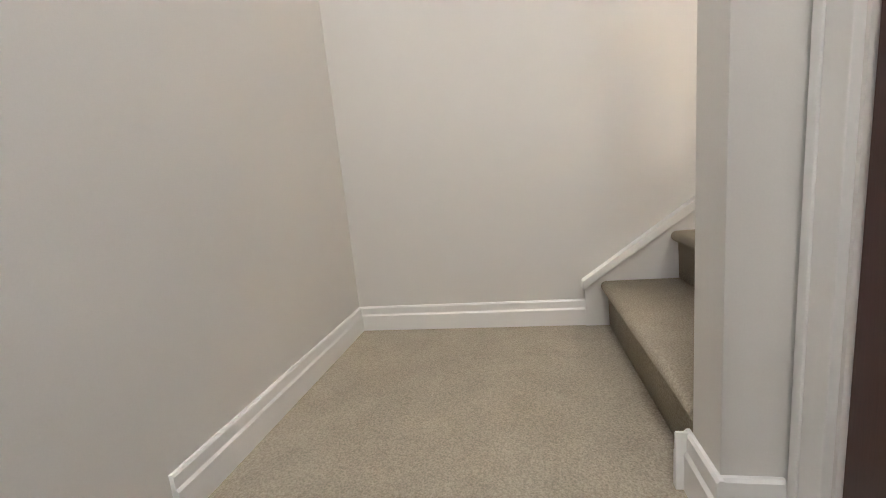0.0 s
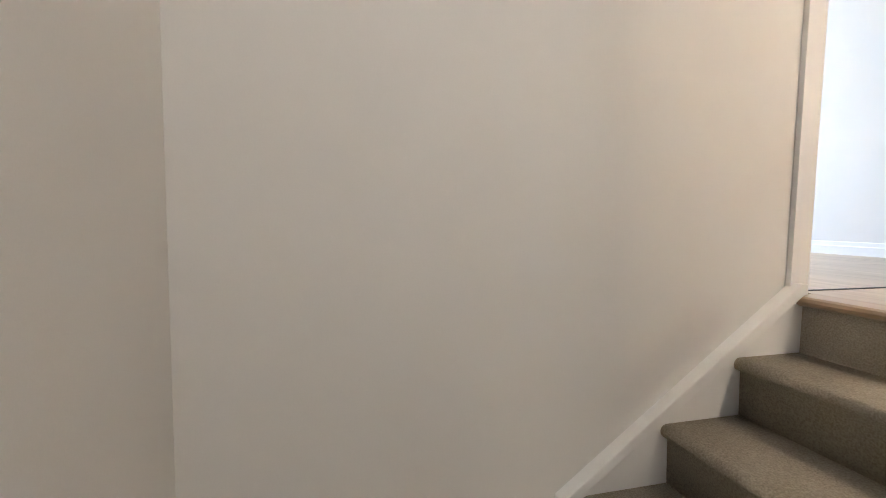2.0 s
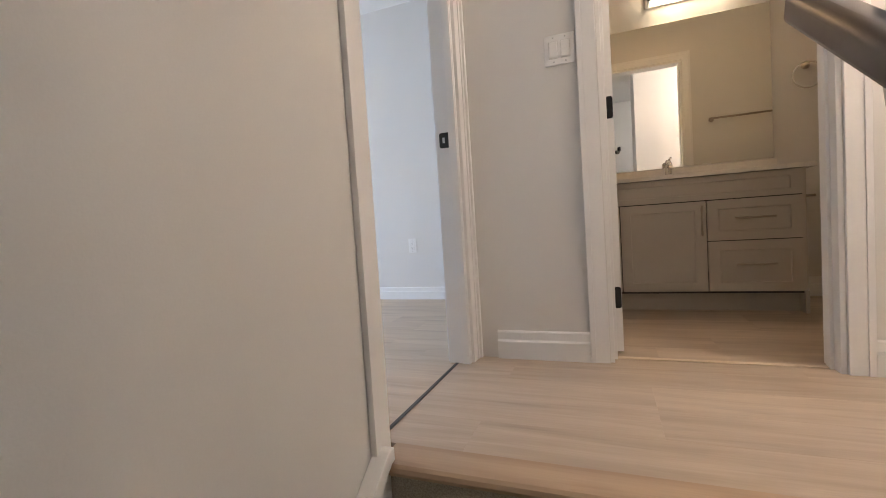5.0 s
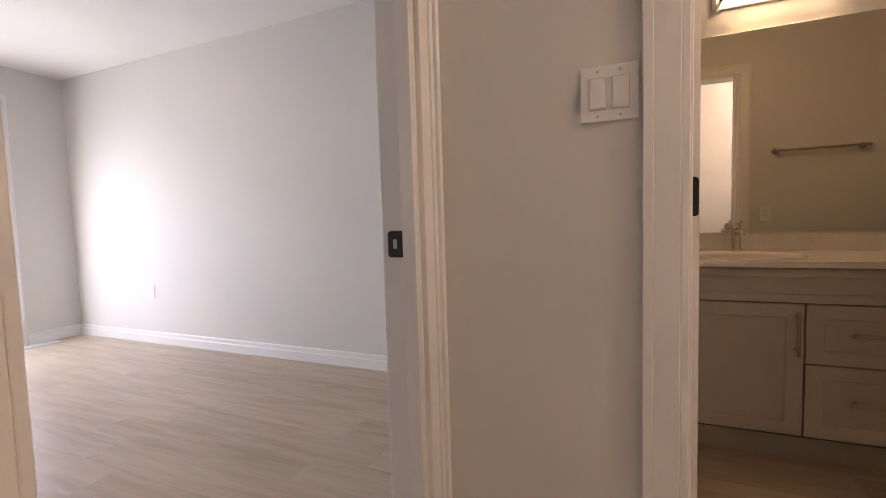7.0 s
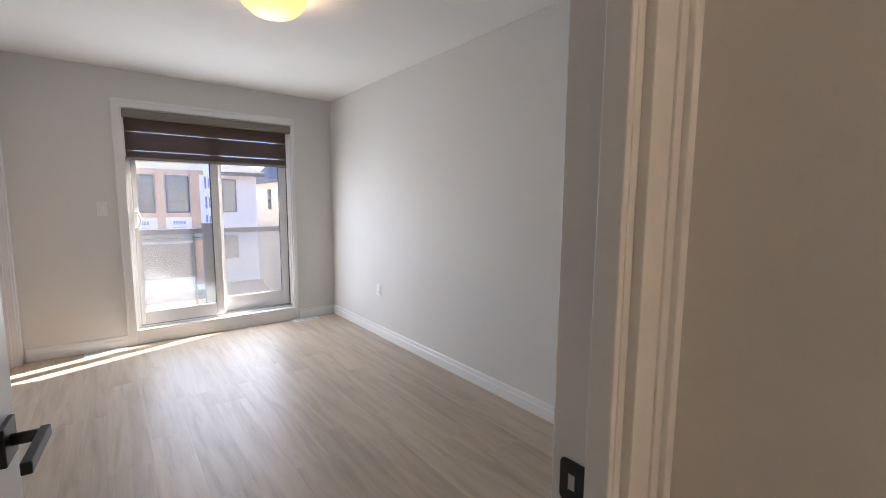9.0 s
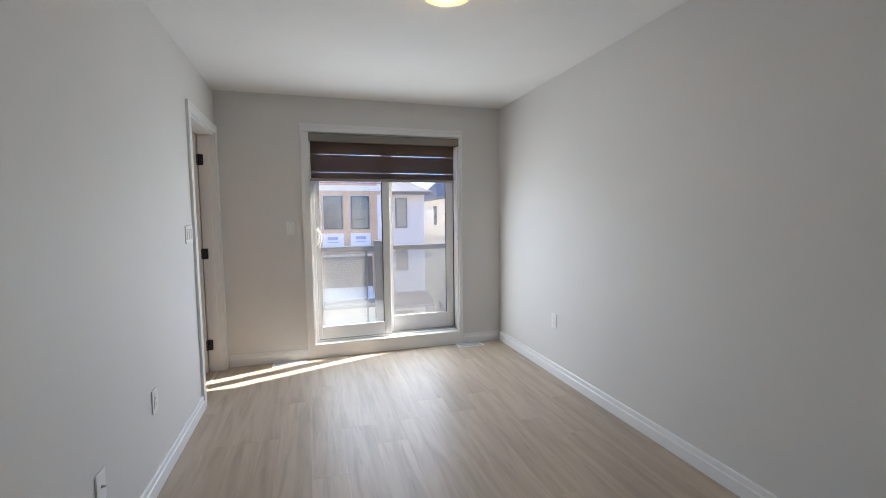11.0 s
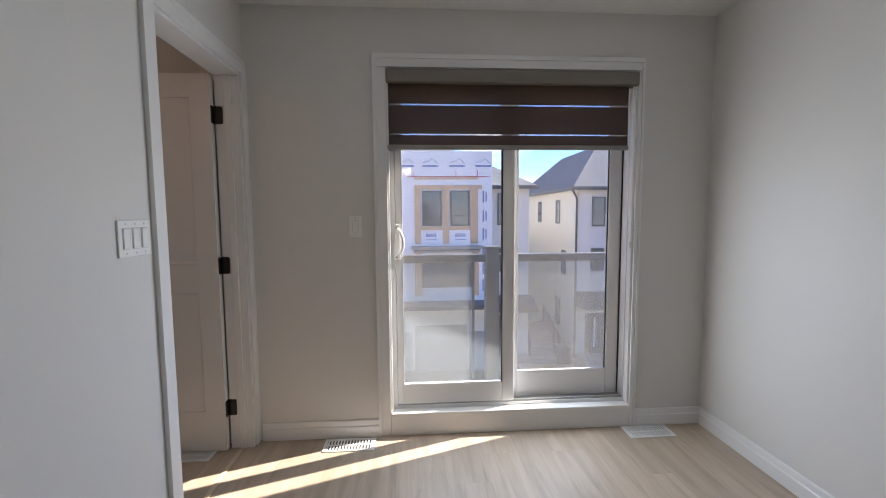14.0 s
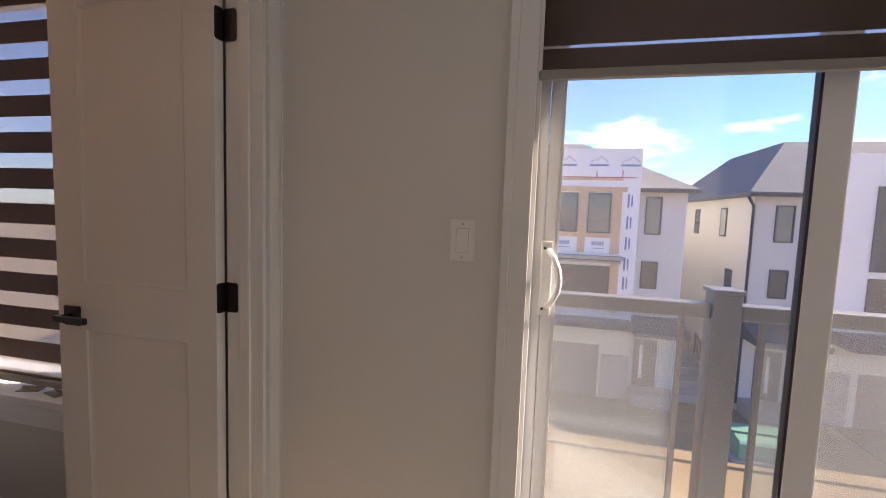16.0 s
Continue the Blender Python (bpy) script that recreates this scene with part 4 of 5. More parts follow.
vl = thing("vanity_light", (1.1, 2.40, 2.0), "glowing vanity light with square glass shades", "wall lamp")
part("backplate", boxes((0.86, 1.40, 2.400, 2.419, 1.985, 2.085), bevel=0.003), CHROME, vl)
for x in (0.90, 1.07, 1.24):
    part("shade", boxes((x, x + 0.125, 2.285, 2.395, 1.990, 2.105), bevel=0.006), GLOW, vl, "glowing frosted glass shade")
part("frame", boxes((0.872, 1.388, 2.275, 2.285, 1.978, 1.990), (0.872, 1.388, 2.275, 2.285, 2.105, 2.117), (0.872, 0.884, 2.275, 2.400, 1.978, 1.990), (1.376, 1.388, 2.275, 2.400, 1.978, 1.990)), CHROME, vl)
ring = thing("towel_ring", (1.745, 2.41, 1.43), "chrome towel ring on the bathroom wall", "towel ring")
part("mount", lathe([(0.024, -0.001), (0.024, -0.008), (0.010, -0.012), (0.010, -0.045)], (1.745, 2.42, 1.44), 20, "y"), NICKEL, ring)
part("ring", tube([(1.745 + 0.078 * math.cos(a), 2.378, 1.372 + 0.078 * math.sin(a)) for a in [2 * math.pi * i / 32 for i in range(32)]], 0.005, 10, True), CHROME, ring)
tp = thing("paper_holder", (1.66, 2.41, 0.62), "brass-toned paper holder on the bathroom wall", "paper holder")
part("arm", joined(tube([(1.62, 2.42, 0.635), (1.62, 2.36, 0.635), (1.76, 2.36, 0.635)], 0.008), lathe([(0.022, -0.001), (0.022, -0.007), (0.010, -0.010)], (1.62, 2.42, 0.635), 18, "y")), NICKEL, tp)
bar = thing("towel_bar", (1.78, 1.03, 1.44), "brushed metal towel bar on the bathroom wall", "towel bar")
part("bar", tube([(1.50, 1.060, 1.44), (2.05, 1.060, 1.44)], 0.009), NICKEL, bar)
for x in (1.52, 2.03):
    part("mount", lathe([(0.022, 0.001), (0.022, 0.008), (0.010, 0.012), (0.010, 0.066)], (x, YS + 0.12, 1.44), 18, "y"), NICKEL, bar)
STRIP = material("pale_strip", (0.66, 0.56, 0.43), 0.45, vary=0.05, fine=0.03, fine_scale=80)
setting("bathroom_threshold", boxes((0.570, 1.270, YS + 0.050, YS + 0.075, 0.0005, 0.005), bevel=0.002), STRIP, "pale wood threshold strip", "trim")
setting("ensuite_threshold", boxes((-4.322, -3.623, YL - 0.072, YL - 0.050, 0.0005, 0.005), bevel=0.002), STRIP, "pale threshold strip in the ensuite doorway", "trim")
setting("bedroom_threshold", boxes((-0.066, -0.052, 0.044, 0.763, 0.0005, 0.0030), bevel=0.001), SLOT, "dark threshold joint in the doorway", "trim")

# ---- ensuite seen through its doorway ----
ew = thing("window_2", (XW - 0.08, -1.57, 0.56), "white ensuite window with a deep sill", "window", kind="structure")
part("window_frame", boxes((XW - 0.15, XW - 0.08, -2.02, -1.97, 0.56, 2.10), (XW - 0.15, XW - 0.08, -1.17, -1.12, 0.56, 2.10), (XW - 0.15, XW - 0.08, -1.97, -1.17, 0.56, 0.62),
                           (XW - 0.15, XW - 0.08, -1.97, -1.17, 2.04, 2.10), bevel=0.003), VINYL, ew)
p = part("pane", boxes((XW - 0.118, XW - 0.114, -1.97, -1.17, 0.62, 2.04)), PANE, ew)
p.visible_shadow = False
part("window_sill", boxes((XW - 0.08, XW + 0.035, -2.06, -1.08, 0.545, 0.575), bevel=0.004), TRIM, ew)
part("apron", boxes((XW, XW + 0.014, -2.04, -1.10, 0.455, 0.545), bevel=0.002), TRIM, ew)
part("casing", boxes((XW, XW + 0.014, -1.118, -1.05, 0.575, 2.17), (XW, XW + 0.014, -2.09, -2.022, 0.575, 2.17), (XW, XW + 0.014, -2.022, -1.118, 2.102, 2.17), bevel=0.003), TRIM, ew)
zb = [(0.688 + 0.131 * k, 0.764 + 0.131 * k) for k in range(10, -1, -1)] + [(0.620, 0.633)]
zebra_blind((XW - 0.03, -1.57, 0.6), -2.00, -1.14, 2.095, 0.594, zb, "brown and sheer zebra blind lowered over the ensuite window", XW - 0.035)
for k, (yy, a) in enumerate(((-1.42, 20), (-1.30, -12))):
    brk = thing("blind_bracket", (XW - 0.02, yy, 0.575), "small loose metal bracket lying on the sill", "bracket", group="loose brackets", turn=a)
    part("plate", boxes((-0.018, 0.018, -0.04, 0.04, 0.0005, 0.004), (-0.018, -0.014, -0.04, 0.04, 0.004, 0.012), bevel=0.0008), NICKEL, brk)
ev = thing("ensuite_vanity", (-4.05, -1.75, 0), "white ensuite vanity cabinet with a pale top", "vanity")
part("body", boxes((-4.20, -3.62, -2.35, -1.30, 0.0, 0.755), bevel=0.003), VINYL, ev)
part("countertop", boxes((-4.22, -3.60, -2.37, -1.28, 0.757, 0.785), bevel=0.003), COUNTER, ev)

# ---- balcony ----
setting("balcony_floor", boxes((-5.14, XW - 0.20, -2.2, 3.6, -0.26, -0.05), bevel=0.004), DECK, "pale balcony slab outside the patio door", "balcony")
br = thing("balcony_railing", (-5.0, 1.12, -0.05), "grey aluminium balcony railing with glass panels", "railing")
XR = -5.0
for y0, y1 in ((-1.5, 1.075), (1.175, 3.5)):
    part("top_rail", boxes((XR - 0.035, XR + 0.035, y0, y1, 0.955, 1.010), bevel=0.006), ALU, br)
    part("bottom_rail", boxes((XR - 0.022, XR + 0.022, y0, y1, 0.020, 0.055), bevel=0.004), ALU, br)
    gp = part("glass_panel", boxes((XR - 0.003, XR + 0.003, y0 + 0.10, y1 - 0.10, 0.055, 0.955)), RAILGLASS, br, "slightly hazy glass panel with a pale glare veil")
    gp.visible_shadow = False
    for yy in (y0 + 0.085, y1 - 0.085):
        part("baluster", boxes((XR - 0.010, XR + 0.010, yy - 0.010, yy + 0.010, 0.055, 0.955), bevel=0.002), ALU, br)
for yy in (1.125, 3.55, -1.55):
    post = part("post", boxes((XR - 0.046, XR + 0.046, yy - 0.046, yy + 0.046, -0.045, 1.048), bevel=0.004), ALU, br)
    part("cap", boxes((XR - 0.054, XR + 0.054, yy - 0.054, yy + 0.054, 1.048, 1.066), bevel=0.004), ALU, post)
    part("foot", boxes((XR - 0.080, XR + 0.080, yy - 0.080, yy + 0.080, -0.05, -0.028), (XR - 0.062, XR + 0.062, yy - 0.062, yy + 0.062, -0.028, 0.010), bevel=0.006), ALU, post)

# ---- street and houses opposite ----
GZ = -6.3
GROUND = material("bare_ground", (0.26, 0.178, 0.095), 0.95, vary=0.16, scale=0.35, fine=0.12, fine_scale=9, bump=0.6)
ASPHALT = material("dusty_road", (0.23, 0.160, 0.088), 0.9, vary=0.15, scale=0.6, fine=0.15, fine_scale=40, bump=0.5)
CONCRETE = material("concrete", (0.33, 0.31, 0.28), 0.9, vary=0.08, scale=1.0, fine=0.06, fine_scale=40, bump=0.3)
WRAP = material("house_wrap", (0.79, 0.79, 0.83), 0.5, vary=0.04, scale=1.2, fine=0.02, fine_scale=30, bump=0.1)
STUCCO = material("grey_stucco", (0.63, 0.60, 0.57), 0.9, vary=0.04, scale=1.0, fine=0.05, fine_scale=60, bump=0.3)
CREAM = material("cream_stucco", (0.84, 0.77, 0.64), 0.9, vary=0.04, scale=1.0, fine=0.04, fine_scale=60, bump=0.3)
PALE = material("pale_stucco", (0.80, 0.79, 0.78), 0.85, vary=0.03, scale=1.0, fine=0.03, fine_scale=60, bump=0.2)
SHINGLE = material("roof_shingle", (0.17, 0.17, 0.175), 0.9, vary=0.12, scale=1.5, fine=0.25, fine_scale=14, stretch=(1, 1, 3), bump=0.6)
LUMBER = material("raw_lumber", (0.62, 0.42, 0.26), 0.75, vary=0.10, scale=3, fine=0.08, fine_scale=30, bump=0.2)
FRAMEDK = material("dark_frame", (0.045, 0.045, 0.05), 0.45, vary=0.08, fine=0.05)
HOUSEGLASS = material("house_glass", (0.06, 0.068, 0.072), 0.06, vary=0.1, scale=0.8, fine=0.02, specular=1.0)
PANELDK = material("dark_cladding", (0.045, 0.050, 0.058), 0.6, vary=0.06, fine=0.02, fine_scale=20)
GARAGE = material("garage_door_paint", (0.23, 0.20, 0.17), 0.6, vary=0.06, fine=0.04)
STONE = material("ledge_stone", (0.46, 0.41, 0.35), 0.9, vary=0.20, scale=2.5, fine=0.15, fine_scale=18, stretch=(1, 1, 2.5), bump=0.8)
MARK = material("wrap_print", (0.16, 0.22, 0.45), 0.6, vary=0.05, fine=0.02)
TAPE = material("red_tape", (0.50, 0.10, 0.10), 0.6, vary=0.05, fine=0.02)
GREEN = material("green_metal", (0.10, 0.27, 0.20), 0.5, vary=0.06, fine=0.04, bump=0.05)

setting("ground", boxes((-900, 60, -900, 900, GZ - 0.5, GZ)), GROUND, "bare tan ground of the building site", "ground")
setting("road", boxes((-17.6, -11.2, -200, 200, GZ - 0.2, GZ + 0.004)), ASPHALT, "dust-covered unfinished street", "road")
setting("kerb", boxes((-17.85, -17.6, -200, 200, GZ - 0.2, GZ + 0.10), bevel=0.02), ASPHALT, "dust-covered kerb of the unfinished street", "kerb")
for y0, y1 in ((0.3, 3.4), (11.7, 14.3)):
    setting("driveway", boxes((-21.9, -17.85, y0, y1, GZ - 0.1, GZ + 0.03)), ASPHALT, "dust-covered driveway of a house", "driveway")


def house_window(parent, x, y0, y1, z0, z1, bars=(), frame=FRAMEDK, t=0.06):
    """A window on a facade that faces +x: frame, sill and a pane set back."""
    w = part("window", boxes((x - 0.02, x + 0.03, y0, y0 + t, z0, z1), (x - 0.02, x + 0.03, y1 - t, y1, z0, z1), (x - 0.02, x + 0.03, y0 + t, y1 - t, z0, z0 + t), (x - 0.02, x + 0.03, y0 + t, y1 - t, z1 - t, z1),
                             *[(x - 0.02, x + 0.025, y0 + t, y1 - t, z - 0.025, z + 0.025) for z in bars]), frame, parent)
    part("pane", boxes((x - 0.01, x + 0.006, y0 + t, y1 - t, z0 + t, z1 - t)), HOUSEGLASS, w)
    return w


def hip_roof(bm, x0, x1, y0, y1, z, ridge, over=0.35, flat=None):
    """A hipped roof with a thin eave over a footprint; flat: its ridge, (x0, x1, y0, y1)."""
    a, b, c, d = x0 - over, x1 + over, y0 - over, y1 + over
    fx0, fx1, fy0, fy1 = flat
    lo = [bm.verts.new(p) for p in ((a, c, z), (b, c, z), (b, d, z), (a, d, z))]
    mid = [bm.verts.new(p) for p in ((a, c, z + 0.14), (b, c, z + 0.14), (b, d, z + 0.14), (a, d, z + 0.14))]
    hi = [bm.verts.new(p) for p in ((fx0, fy0, ridge), (fx1, fy0, ridge), (fx1, fy1, ridge), (fx0, fy1, ridge))]
    bm.faces.new(lo[::-1])
    bm.faces.new(hi)
    for r, s in ((lo, mid), (mid, hi)):
        for i in range(4):
            bm.faces.new((r[i], r[(i + 1) % 4], s[(i + 1) % 4], s[i]))
    return bm


FX = -22.0
# the house still under construction
ho = thing("house", (FX - 5, 2.5, GZ), "three-storey house under construction with white house wrap", "house")
part("wall", boxes((FX - 10, FX - 0.45, -4.5, 6.15, GZ, 2.48)), STUCCO, ho, "grey stucco wall")
# pale sheet out of view, added to bounce sun onto the next house
part("side_wall", boxes((FX - 10, FX - 0.47, 6.15, 6.18, GZ, 2.46)), PALE, ho, "unseen pale side sheet added to bounce sunlight")
part("front_box", boxes((FX - 0.45, FX, -0.5, 4.28, -2.95, 4.18)), WRAP, ho, "wrapped insulation boards")
part("lower_wall", boxes((FX - 0.45, FX - 0.10, -0.5, 4.28, GZ, -2.95)), CREAM, ho)
part("stone_base", boxes((FX - 0.10, FX - 0.02, 3.2, 4.28, GZ, -4.4), (FX - 0.10, FX - 0.02, -0.5, 0.45, GZ, -4.4)), STONE, ho)
bm = bmesh.new()
hip_roof(bm, FX - 10, FX - 0.45, -4.5, 6.15, 2.48, 5.0, flat=(FX - 6.5, FX - 4.0, -1.5, 2.3))
part("roof", bm, SHINGLE, ho, "grey shingle hip roof")
part("gutter", boxes((FX - 0.10, FX + 0.02, 4.30, 6.52, 2.44, 2.58), (FX - 0.30, FX - 0.10, 6.40, 6.54, 2.44, 2.56)), FRAMEDK, ho)
part("wood_framing", boxes((FX, FX + 0.07, 0.62, 3.78, 2.42, 2.62), (FX, FX + 0.07, 0.62, 0.90, -0.12, 2.42), (FX, FX + 0.07, 1.93, 2.24, -0.12, 2.42), (FX, FX + 0.07, 3.24, 3.60, -0.12, 2.42),
                           (FX, FX + 0.07, 0.90, 1.93, 0.52, 0.70), (FX, FX + 0.07, 2.24, 3.24, 0.52, 0.70), (FX, FX + 0.07, 0.62, 3.6, 2.88, 2.97)), LUMBER, ho, "raw timber window framing")
part("sill_board", boxes((FX, FX + 0.04, 0.90, 1.93, -0.12, 0.52), (FX, FX + 0.04, 2.24, 3.24, -0.12, 0.52), (FX, FX + 0.035, 0.9, 3.6, 2.62, 2.88)), WRAP, ho)
for y0, y1 in ((0.98, 1.88), (2.30, 3.19)):
    house_window(ho, FX + 0.05, y0, y1, 0.72, 2.36, bars=(1.2,))
for y0 in (1.15, 2.52):
    part("wrap_lettering", boxes(*[(FX + 0.04, FX + 0.045, y0 + k * 0.10, y0 + k * 0.10 + 0.07, 0.20, 0.36) for k in range(5)], (FX + 0.04, FX + 0.045, y0 - 0.02, y0 + 0.5, 0.06, 0.09)), MARK, ho, "printed bars on the wrap")
for y0 in (-0.1, 1.02, 2.28, 3.50):
    # printed hill outlines in a row along the top
    pts = [(y0, 3.62), (y0 + 0.16, 3.72), (y0 + 0.28, 3.70), (y0 + 0.40, 3.86), (y0 + 0.52, 3.78), (y0 + 0.70, 3.62)]
    bmk = [tube([(FX + 0.004, a, b), (FX + 0.004, c, e)], 0.016, 4) for (a, b), (c, e) in zip(pts, pts[1:])]
    part("wrap_print", joined(*bmk, boxes((FX + 0.001, FX + 0.006, y0 - 0.02, y0 + 0.72, 3.46, 3.54))), MARK, ho, "printed hill shapes on the wrap")
for zz in (-2.4, -1.6, -0.8, 0.05, 0.9, 1.8):
    part("wrap_print", boxes((FX + 0.001, FX + 0.006, 3.82, 3.90, zz, zz + 0.55), (FX + 0.001, FX + 0.006, 3.96, 4.02, zz + 0.05, zz + 0.50)), MARK, ho)
part("tape", boxes((FX + 0.001, FX + 0.008, 0.30, 4.10, 2.985, 3.03), (FX + 0.001, FX + 0.008, 0.55, 0.59, 3.03, 3.25), (FX + 0.001, FX + 0.008, 2.55, 2.59, 3.03, 3.25), (FX + 0.001, FX + 0.008, 3.55, 3.59, 3.03, 3.3)), TAPE, ho)
part("ledge", boxes((FX, FX + 0.50, 0.45, 3.75, -0.36, -0.22), (FX, FX + 0.44, 0.55, 3.66, -0.50, -0.40)), CONCRETE, ho)
house_window(ho, FX + 0.03, 0.95, 3.30, -2.2, -0.66, bars=(-1.1, -1.5))
part("wood_framing", boxes((FX, FX + 0.03, 0.60, 0.95, -2.6, -0.5), (FX, FX + 0.03, 3.30, 3.65, -2.6, -0.5)), LUMBER, ho)
part("canopy", boxes((FX - 0.10, FX + 1.2, 0.0, 4.2, -3.05, -2.85), bevel=0.03), FRAMEDK, ho)
g = part("garage_door", boxes((FX - 0.10, FX - 0.06, 0.55, 3.10, GZ, -4.05)), GARAGE, ho)
for k in range(1, 5):
    part("panel_joint", boxes((FX - 0.061, FX - 0.052, 0.6, 3.05, GZ + k * 0.45, GZ + k * 0.45 + 0.03)), FRAMEDK, g)
house_window(ho, FX - 0.43, 4.62, 5.24, 0.72, 2.28)
house_window(ho, FX - 0.43, 4.60, 5.24, -1.55, -0.40)
dr = part("entry_door", boxes((FX - 0.45, FX - 0.38, 4.55, 5.45, -5.75, -3.70)), FRAMEDK, ho, "dark entry door")
part("pane", boxes((FX - 0.39, FX - 0.37, 4.78, 4.90, -5.4, -3.95)), PALE, dr)
part("porch_roof", prism([(FX - 0.45, -2.72), (FX + 0.9, -3.15), (FX + 0.9, -3.3), (FX - 0.45, -3.3)], "y", 4.28, 6.3), FRAMEDK, ho)
part("porch_step", boxes((FX - 0.45, FX + 0.6, 4.35, 6.1, GZ, -5.76)), CONCRETE, ho)

# the finished house beside it
h2 = thing("house", (FX - 5, 12, GZ), "three-storey pale stucco house with a dark window bay", "house")
part("wall", boxes((FX - 11, FX - 0.45, 8.62, 16.9, GZ, 2.42)), STUCCO, h2, "pale stucco front")
# cream stucco, its colour lightened to carry some of the bounced sunlight
part("side_wall", boxes((FX - 11, FX - 0.47, 8.58, 8.62, GZ, 2.40)), CREAM, h2, "cream stucco side wall")
part("front_box", boxes((FX - 0.45, FX + 0.05, 11.30, 15.85, -2.6, 4.0)), PALE, h2)
part("window_bay", boxes((FX + 0.05, FX + 0.12, 12.25, 15.60, -0.30, 2.82)), PANELDK, h2, "dark clad window bay")
for y0, y1 in ((12.98, 13.80), (14.28, 15.08)):
    house_window(h2, FX + 0.13, y0, y1, 0.55, 2.1, bars=())
part("cladding_joint", boxes(*[(FX + 0.12, FX + 0.126, y, y + 0.02, -0.30, 2.82) for y in (12.62, 13.30, 14.02, 14.70, 15.28)]), FRAMEDK, h2)
house_window(h2, FX + 0.06, 12.25, 13.75, -2.1, -0.55, bars=(-0.95,))
part("wood_framing", boxes((FX + 0.05, FX + 0.08, 13.77, 14.25, -2.1, -0.55)), LUMBER, h2)
part("canopy", boxes((FX, FX + 1.2, 11.35, 15.9, -3.1, -2.6), bevel=0.03), FRAMEDK, h2)
part("lower_wall", boxes((FX - 0.45, FX - 0.08, 11.30, 15.85, GZ, -2.6)), CREAM, h2)
g = part("garage_door", boxes((FX - 0.08, FX - 0.04, 12.4, 14.8, GZ, -4.2)), GARAGE, h2)
for k in range(1, 5):
    part("panel_joint", boxes((FX - 0.041, FX - 0.032, 12.45, 14.75, GZ + k * 0.43, GZ + k * 0.43 + 0.03)), FRAMEDK, g)
part("stone_base", boxes((FX - 0.08, FX, 11.30, 12.1, GZ, -4.2), (FX - 0.08, FX, 15.1, 15.85, GZ, -4.2)), STONE, h2)
house_window(h2, FX - 0.43, 9.32, 9.98, 0.62, 2.06)
house_window(h2, FX - 0.43, 9.30, 9.95, -1.6, -0.46)
house_window(h2, FX - 0.43, 16.12, 16.62, 0.62, 2.06)
house_window(h2, FX - 0.43, 16.10, 16.62, -1.6, -0.46)
dr = part("entry_door", boxes((FX - 0.45, FX - 0.38, 9.08, 10.02, -5.75, -3.72)), FRAMEDK, h2, "dark entry door")
part("pane", boxes((FX - 0.39, FX - 0.37, 9.48, 9.60, -5.45, -3.95)), PALE, dr)
part("porch_roof", prism([(FX - 0.45, -2.62), (FX + 1.0, -3.05), (FX + 1.0, -3.25), (FX - 0.45, -3.25)], "y", 8.5, 10.9), FRAMEDK, h2)
part("porch_post", boxes((FX + 0.75, FX + 0.95, 10.55, 10.75, GZ, -3.25)), FRAMEDK, h2)
part("porch_step", boxes((FX - 0.45, FX + 0.7, 8.62, 10.6, GZ, -5.76)), CONCRETE, h2)
bm = bmesh.new()
hip_roof(bm, FX - 11, FX - 0.45, 8.58, 16.9, 2.42, 4.85, flat=(FX - 8, FX - 2.6, 10.4, 15.2))
part("roof", bm, SHINGLE, h2, "grey shingle hip roof")
part("gutter", boxes((FX - 0.10, FX + 0.02, 8.2, 11.30, 2.38, 2.52), (FX - 0.10, FX + 0.02, 15.85, 17.25, 2.38, 2.52), (FX - 11, FX - 0.10, 8.20, 8.30, 2.38, 2.52)), FRAMEDK, h2)
part("downspout", tube([(FX - 0.30, 8.26, 2.40), (FX - 0.36, 8.45, 2.12), (FX - 0.42, 8.54, 2.02), (FX - 0.42, 8.54, GZ + 0.3)], 0.055, 10), FRAMEDK, h2)
for x0, z0, z1 in ((FX - 3.6, 0.7, 2.0), (FX - 7.0, 0.7, 2.0), (FX - 2.6, -2.0, -0.7), (FX - 3.4, -4.9, -3.4)):
    w = part("window", boxes((x0, x0 + 0.7, 8.55, 8.585, z0, z1)), FRAMEDK, h2)
    part("pane", boxes((x0 + 0.06, x0 + 0.64, 8.540, 8.551, z0 + 0.06, z1 - 0.06)), HOUSEGLASS, w)
part("string_course", boxes((FX - 11, FX - 0.45, 8.555, 8.581, -0.15, -0.05)), CREAM, h2)

# further houses along the street
for y0, y1, wallmat, ridge in ((18.2, 28.6, WRAP, 6.3), (-17.0, -6.3, STUCCO, 4.8)):
    h3 = thing("house", (FX - 5, (y0 + y1) / 2, GZ), "three-storey stucco house along the street", "house")
    part("wall", boxes((FX - 11, FX - 0.3, y0, y1, GZ, 2.45)), wallmat, h3)
    part("front_box", boxes((FX - 0.3, FX + 0.05, y0 + 0.8, y1 - 2.5, -2.6, 3.9)), PALE, h3)
    house_window(h3, FX + 0.06, y0 + 1.8, y0 + 4.2, -0.2, 2.6, bars=(0.6,))
    house_window(h3, FX + 0.06, y0 + 1.8, y0 + 4.2, -2.3, -0.7)
    part("garage_door", boxes((FX - 0.3, FX - 0.24, y0 + 1.5, y0 + 4.5, GZ, -4.0)), GARAGE, h3)
    bm = bmesh.new()
    hip_roof(bm, FX - 11, FX - 0.3, y0, y1, 2.45, ridge, flat=(FX - 8, FX - 3, y0 + 2.5, y1 - 2.5))
    part("roof", bm, SHINGLE, h3)
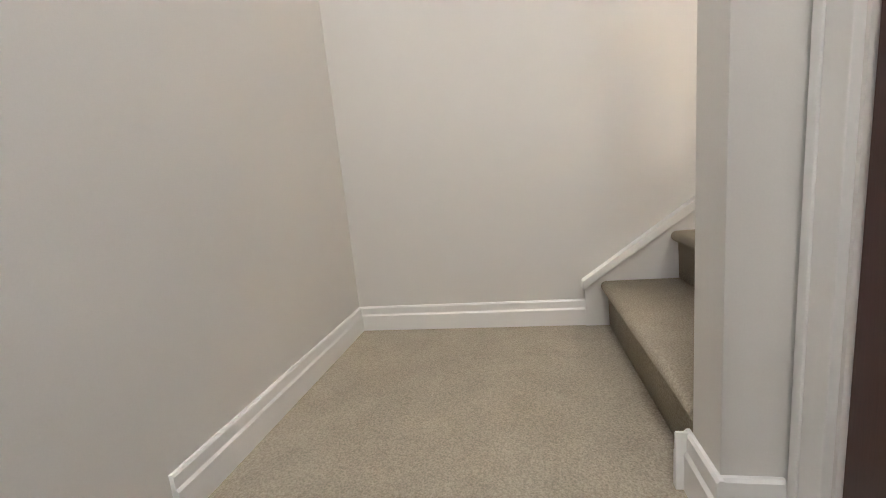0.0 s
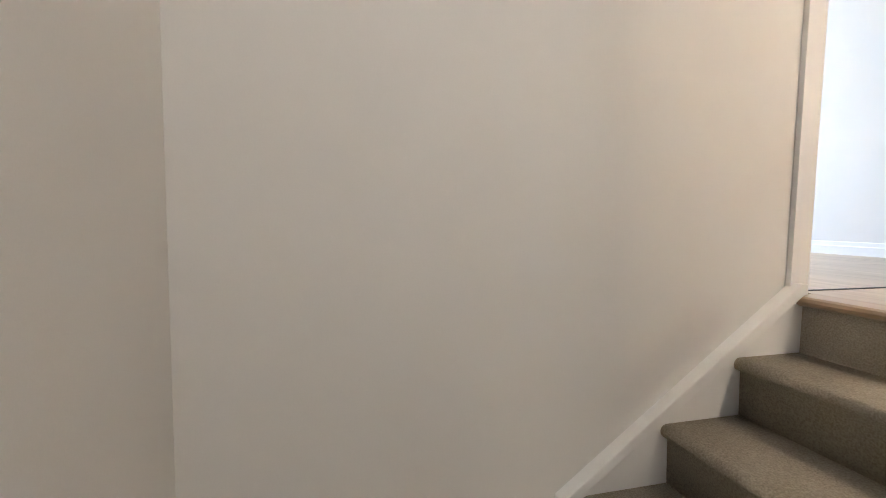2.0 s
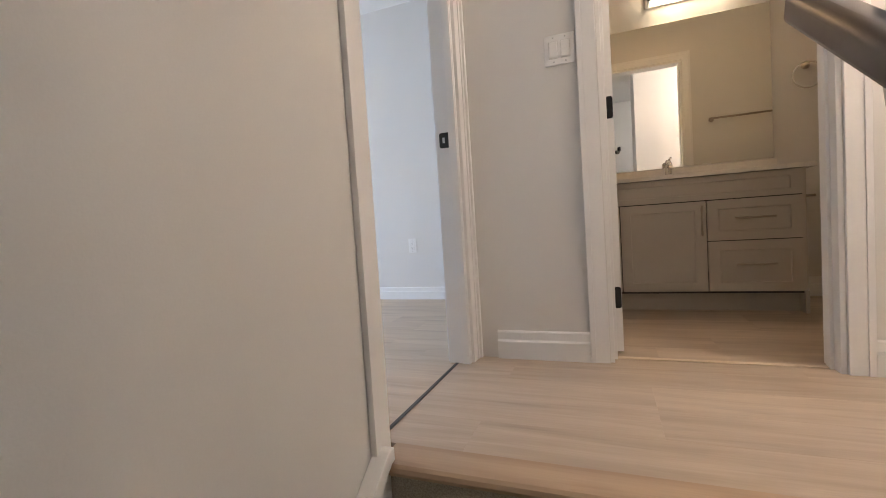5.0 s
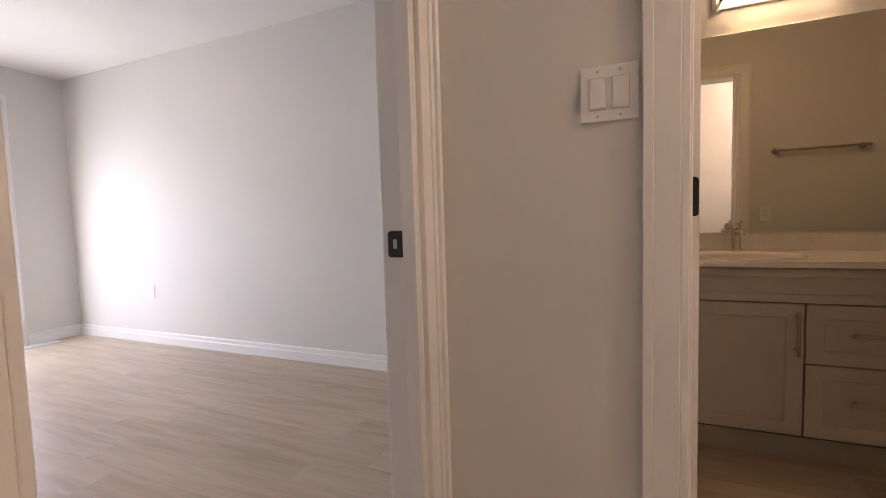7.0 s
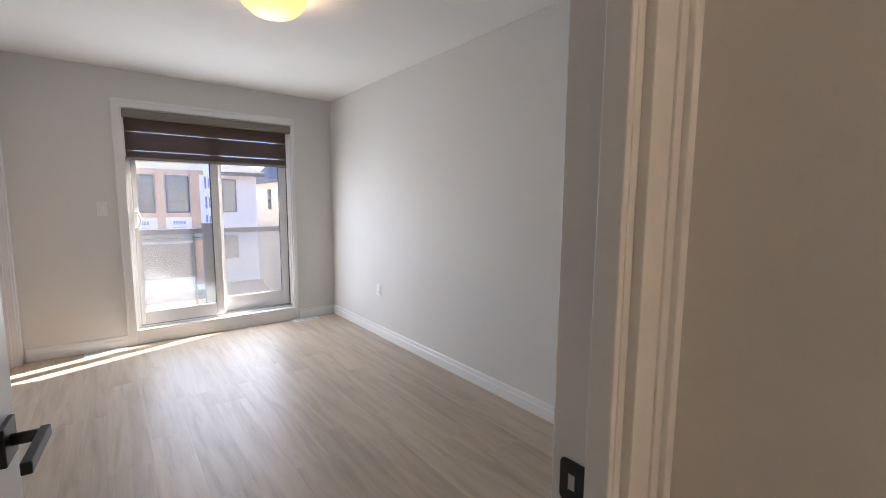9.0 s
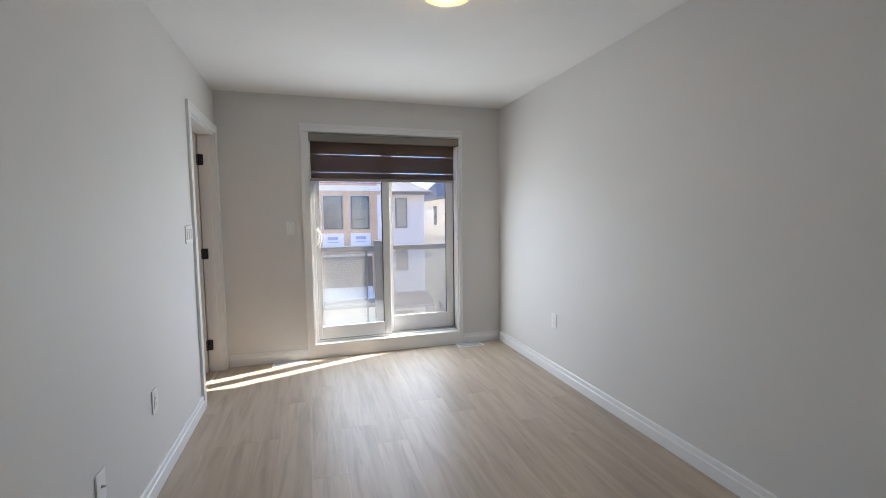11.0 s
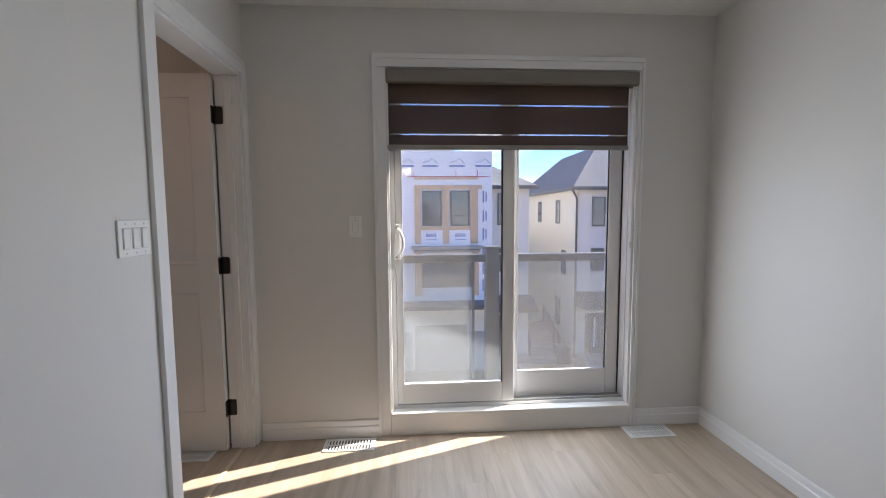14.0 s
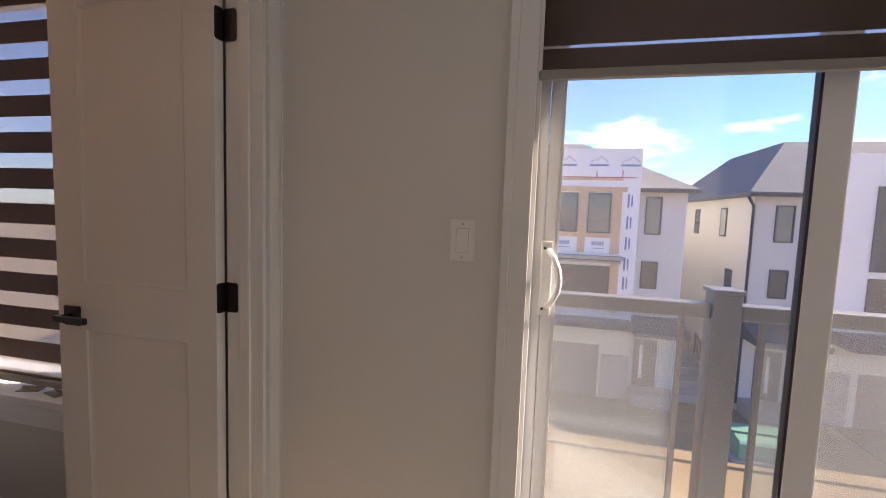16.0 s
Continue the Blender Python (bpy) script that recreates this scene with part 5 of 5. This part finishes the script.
for k, x in enumerate((-34.0, -46.0)):
    h4 = thing("house", (x - 5, 7.0, GZ), "far pale house behind the street", "house")
    part("wall", boxes((x - 8, x, 5.0 - k * 9, 13.0 - k * 9, GZ, 1.2)), PALE, h4)
    bm = bmesh.new()
    hip_roof(bm, x - 8, x, 5.0 - k * 9, 13.0 - k * 9, 1.2, 3.2, flat=(x - 5, x - 3, 8.0 - k * 9, 10.0 - k * 9))
    part("roof", bm, SHINGLE, h4)

ub = thing("utility_box", (-18.6, 7.7, GZ), "green metal utility box on a concrete pad", "utility box")
part("pad", boxes((-19.35, -17.95, 6.75, 8.65, GZ - 0.05, GZ + 0.12), bevel=0.02), CONCRETE, ub)
part("cabinet", prism([(-19.2, GZ + 0.12), (-18.1, GZ + 0.12), (-18.1, GZ + 0.62), (-18.2, GZ + 0.72), (-19.2, GZ + 0.80)], "y", 6.95, 8.45, bevel=0.03), GREEN, ub)
part("lid", boxes((-19.25, -18.6, 6.92, 8.48, GZ + 0.785, GZ + 0.83), bevel=0.01), GREEN, ub)
ac = thing("ac_unit", (-22.6, 7.6, GZ), "grey outdoor air-conditioning unit between houses", "air conditioner")
part("case", boxes((-23.2, -22.4, 7.7, 8.4, GZ, GZ + 0.85), bevel=0.03), ALU, ac)
part("grille", boxes(*[(-22.39, -22.38, 7.76, 8.34, GZ + 0.1 + k * 0.08, GZ + 0.13 + k * 0.08) for k in range(8)]), FRAMEDK, ac)

# terraced steps and rails in the gap between the houses
terrace = thing("garden_steps", (FX - 1.5, 7.35, GZ), "low pale concrete steps in the gap between houses", "steps")
for k in range(4):
    part("step", boxes((FX - 1.4 - 0.9 * k, FX - 0.5 - 0.9 * k, 6.25, 8.05, GZ, GZ + 0.32 * (k + 1)), bevel=0.02), CONCRETE, terrace)
for yy in (6.45, 7.95):
    fence = thing("step_railing", (FX - 1.8, yy, GZ), "black metal railing beside the garden steps", "railing", group="step railings")
    za = [GZ + 0.32 * (k + 1) for k in range(4)]
    xa = [FX - 0.95 - 0.9 * k for k in range(4)]
    for x, z in zip(xa, za):
        part("post", boxes((x - 0.03, x + 0.03, yy - 0.03, yy + 0.03, z, z + 1.02)), FRAMEDK, fence)
    part("top_rail", tube([(x, yy, z + 1.0) for x, z in zip(xa, za)], 0.035, 8), FRAMEDK, fence)
    for x, z, x2, z2 in zip(xa, za, xa[1:], za[1:]):
        for q in range(1, 6):
            f = q / 6
            part("baluster", boxes((x + (x2 - x) * f - 0.012, x + (x2 - x) * f + 0.012, yy - 0.012, yy + 0.012, z + (z2 - z) * f + 0.16, z + (z2 - z) * f + 0.99)), FRAMEDK, fence)

# ---- floor planks ----
PLANKS = {}


def plank_mesh(length, width):
    key = (round(length, 3), round(width, 3))
    if key not in PLANKS:
        bm = boxes((0, key[0], 0, key[1], -0.006, 0.0))
        top = [e for e in bm.edges if all(abs(v.co.z) < 1e-6 for v in e.verts)]
        bmesh.ops.bevel(bm, geom=top, offset=0.0005, segments=1, affect="EDGES")
        me = bpy.data.meshes.new("plank")
        bm.to_mesh(me)
        bm.free()
        me.materials.append(OAK)
        PLANKS[key] = me
    return PLANKS[key]


def planks(parent, x0, x1, y0, y1, seed, width=0.182, length=1.22):
    rng = random.Random(seed)
    y = y0
    while y < y1 - 0.004:
        w = min(width, y1 - y)
        x = x0 - rng.choice((0.0, 0.2, 0.4, 0.6, 0.8)) * length
        while x < x1 - 0.004:
            a, b = max(x, x0), min(x + length, x1)
            if b - a > 0.01:
                ob = new("plank", plank_mesh(b - a - 0.0003, w - 0.0003))
                ob.parent = parent
                ob.location = (a, y, 0)
            x += length
        y += w


planks(floor_bed, XW, -0.062, YL, YR, 3)
planks(floor_hall, -0.056, 2.40, 0.085, YS + 0.058, 5)
planks(floor_hall, 0.950, 2.40, -0.12, 0.085, 6)
planks(floor_bath, 0.0, 2.40, YS + 0.062, 2.42, 7)
planks(floor_ens, XW, -2.45, -2.60, YL, 9)
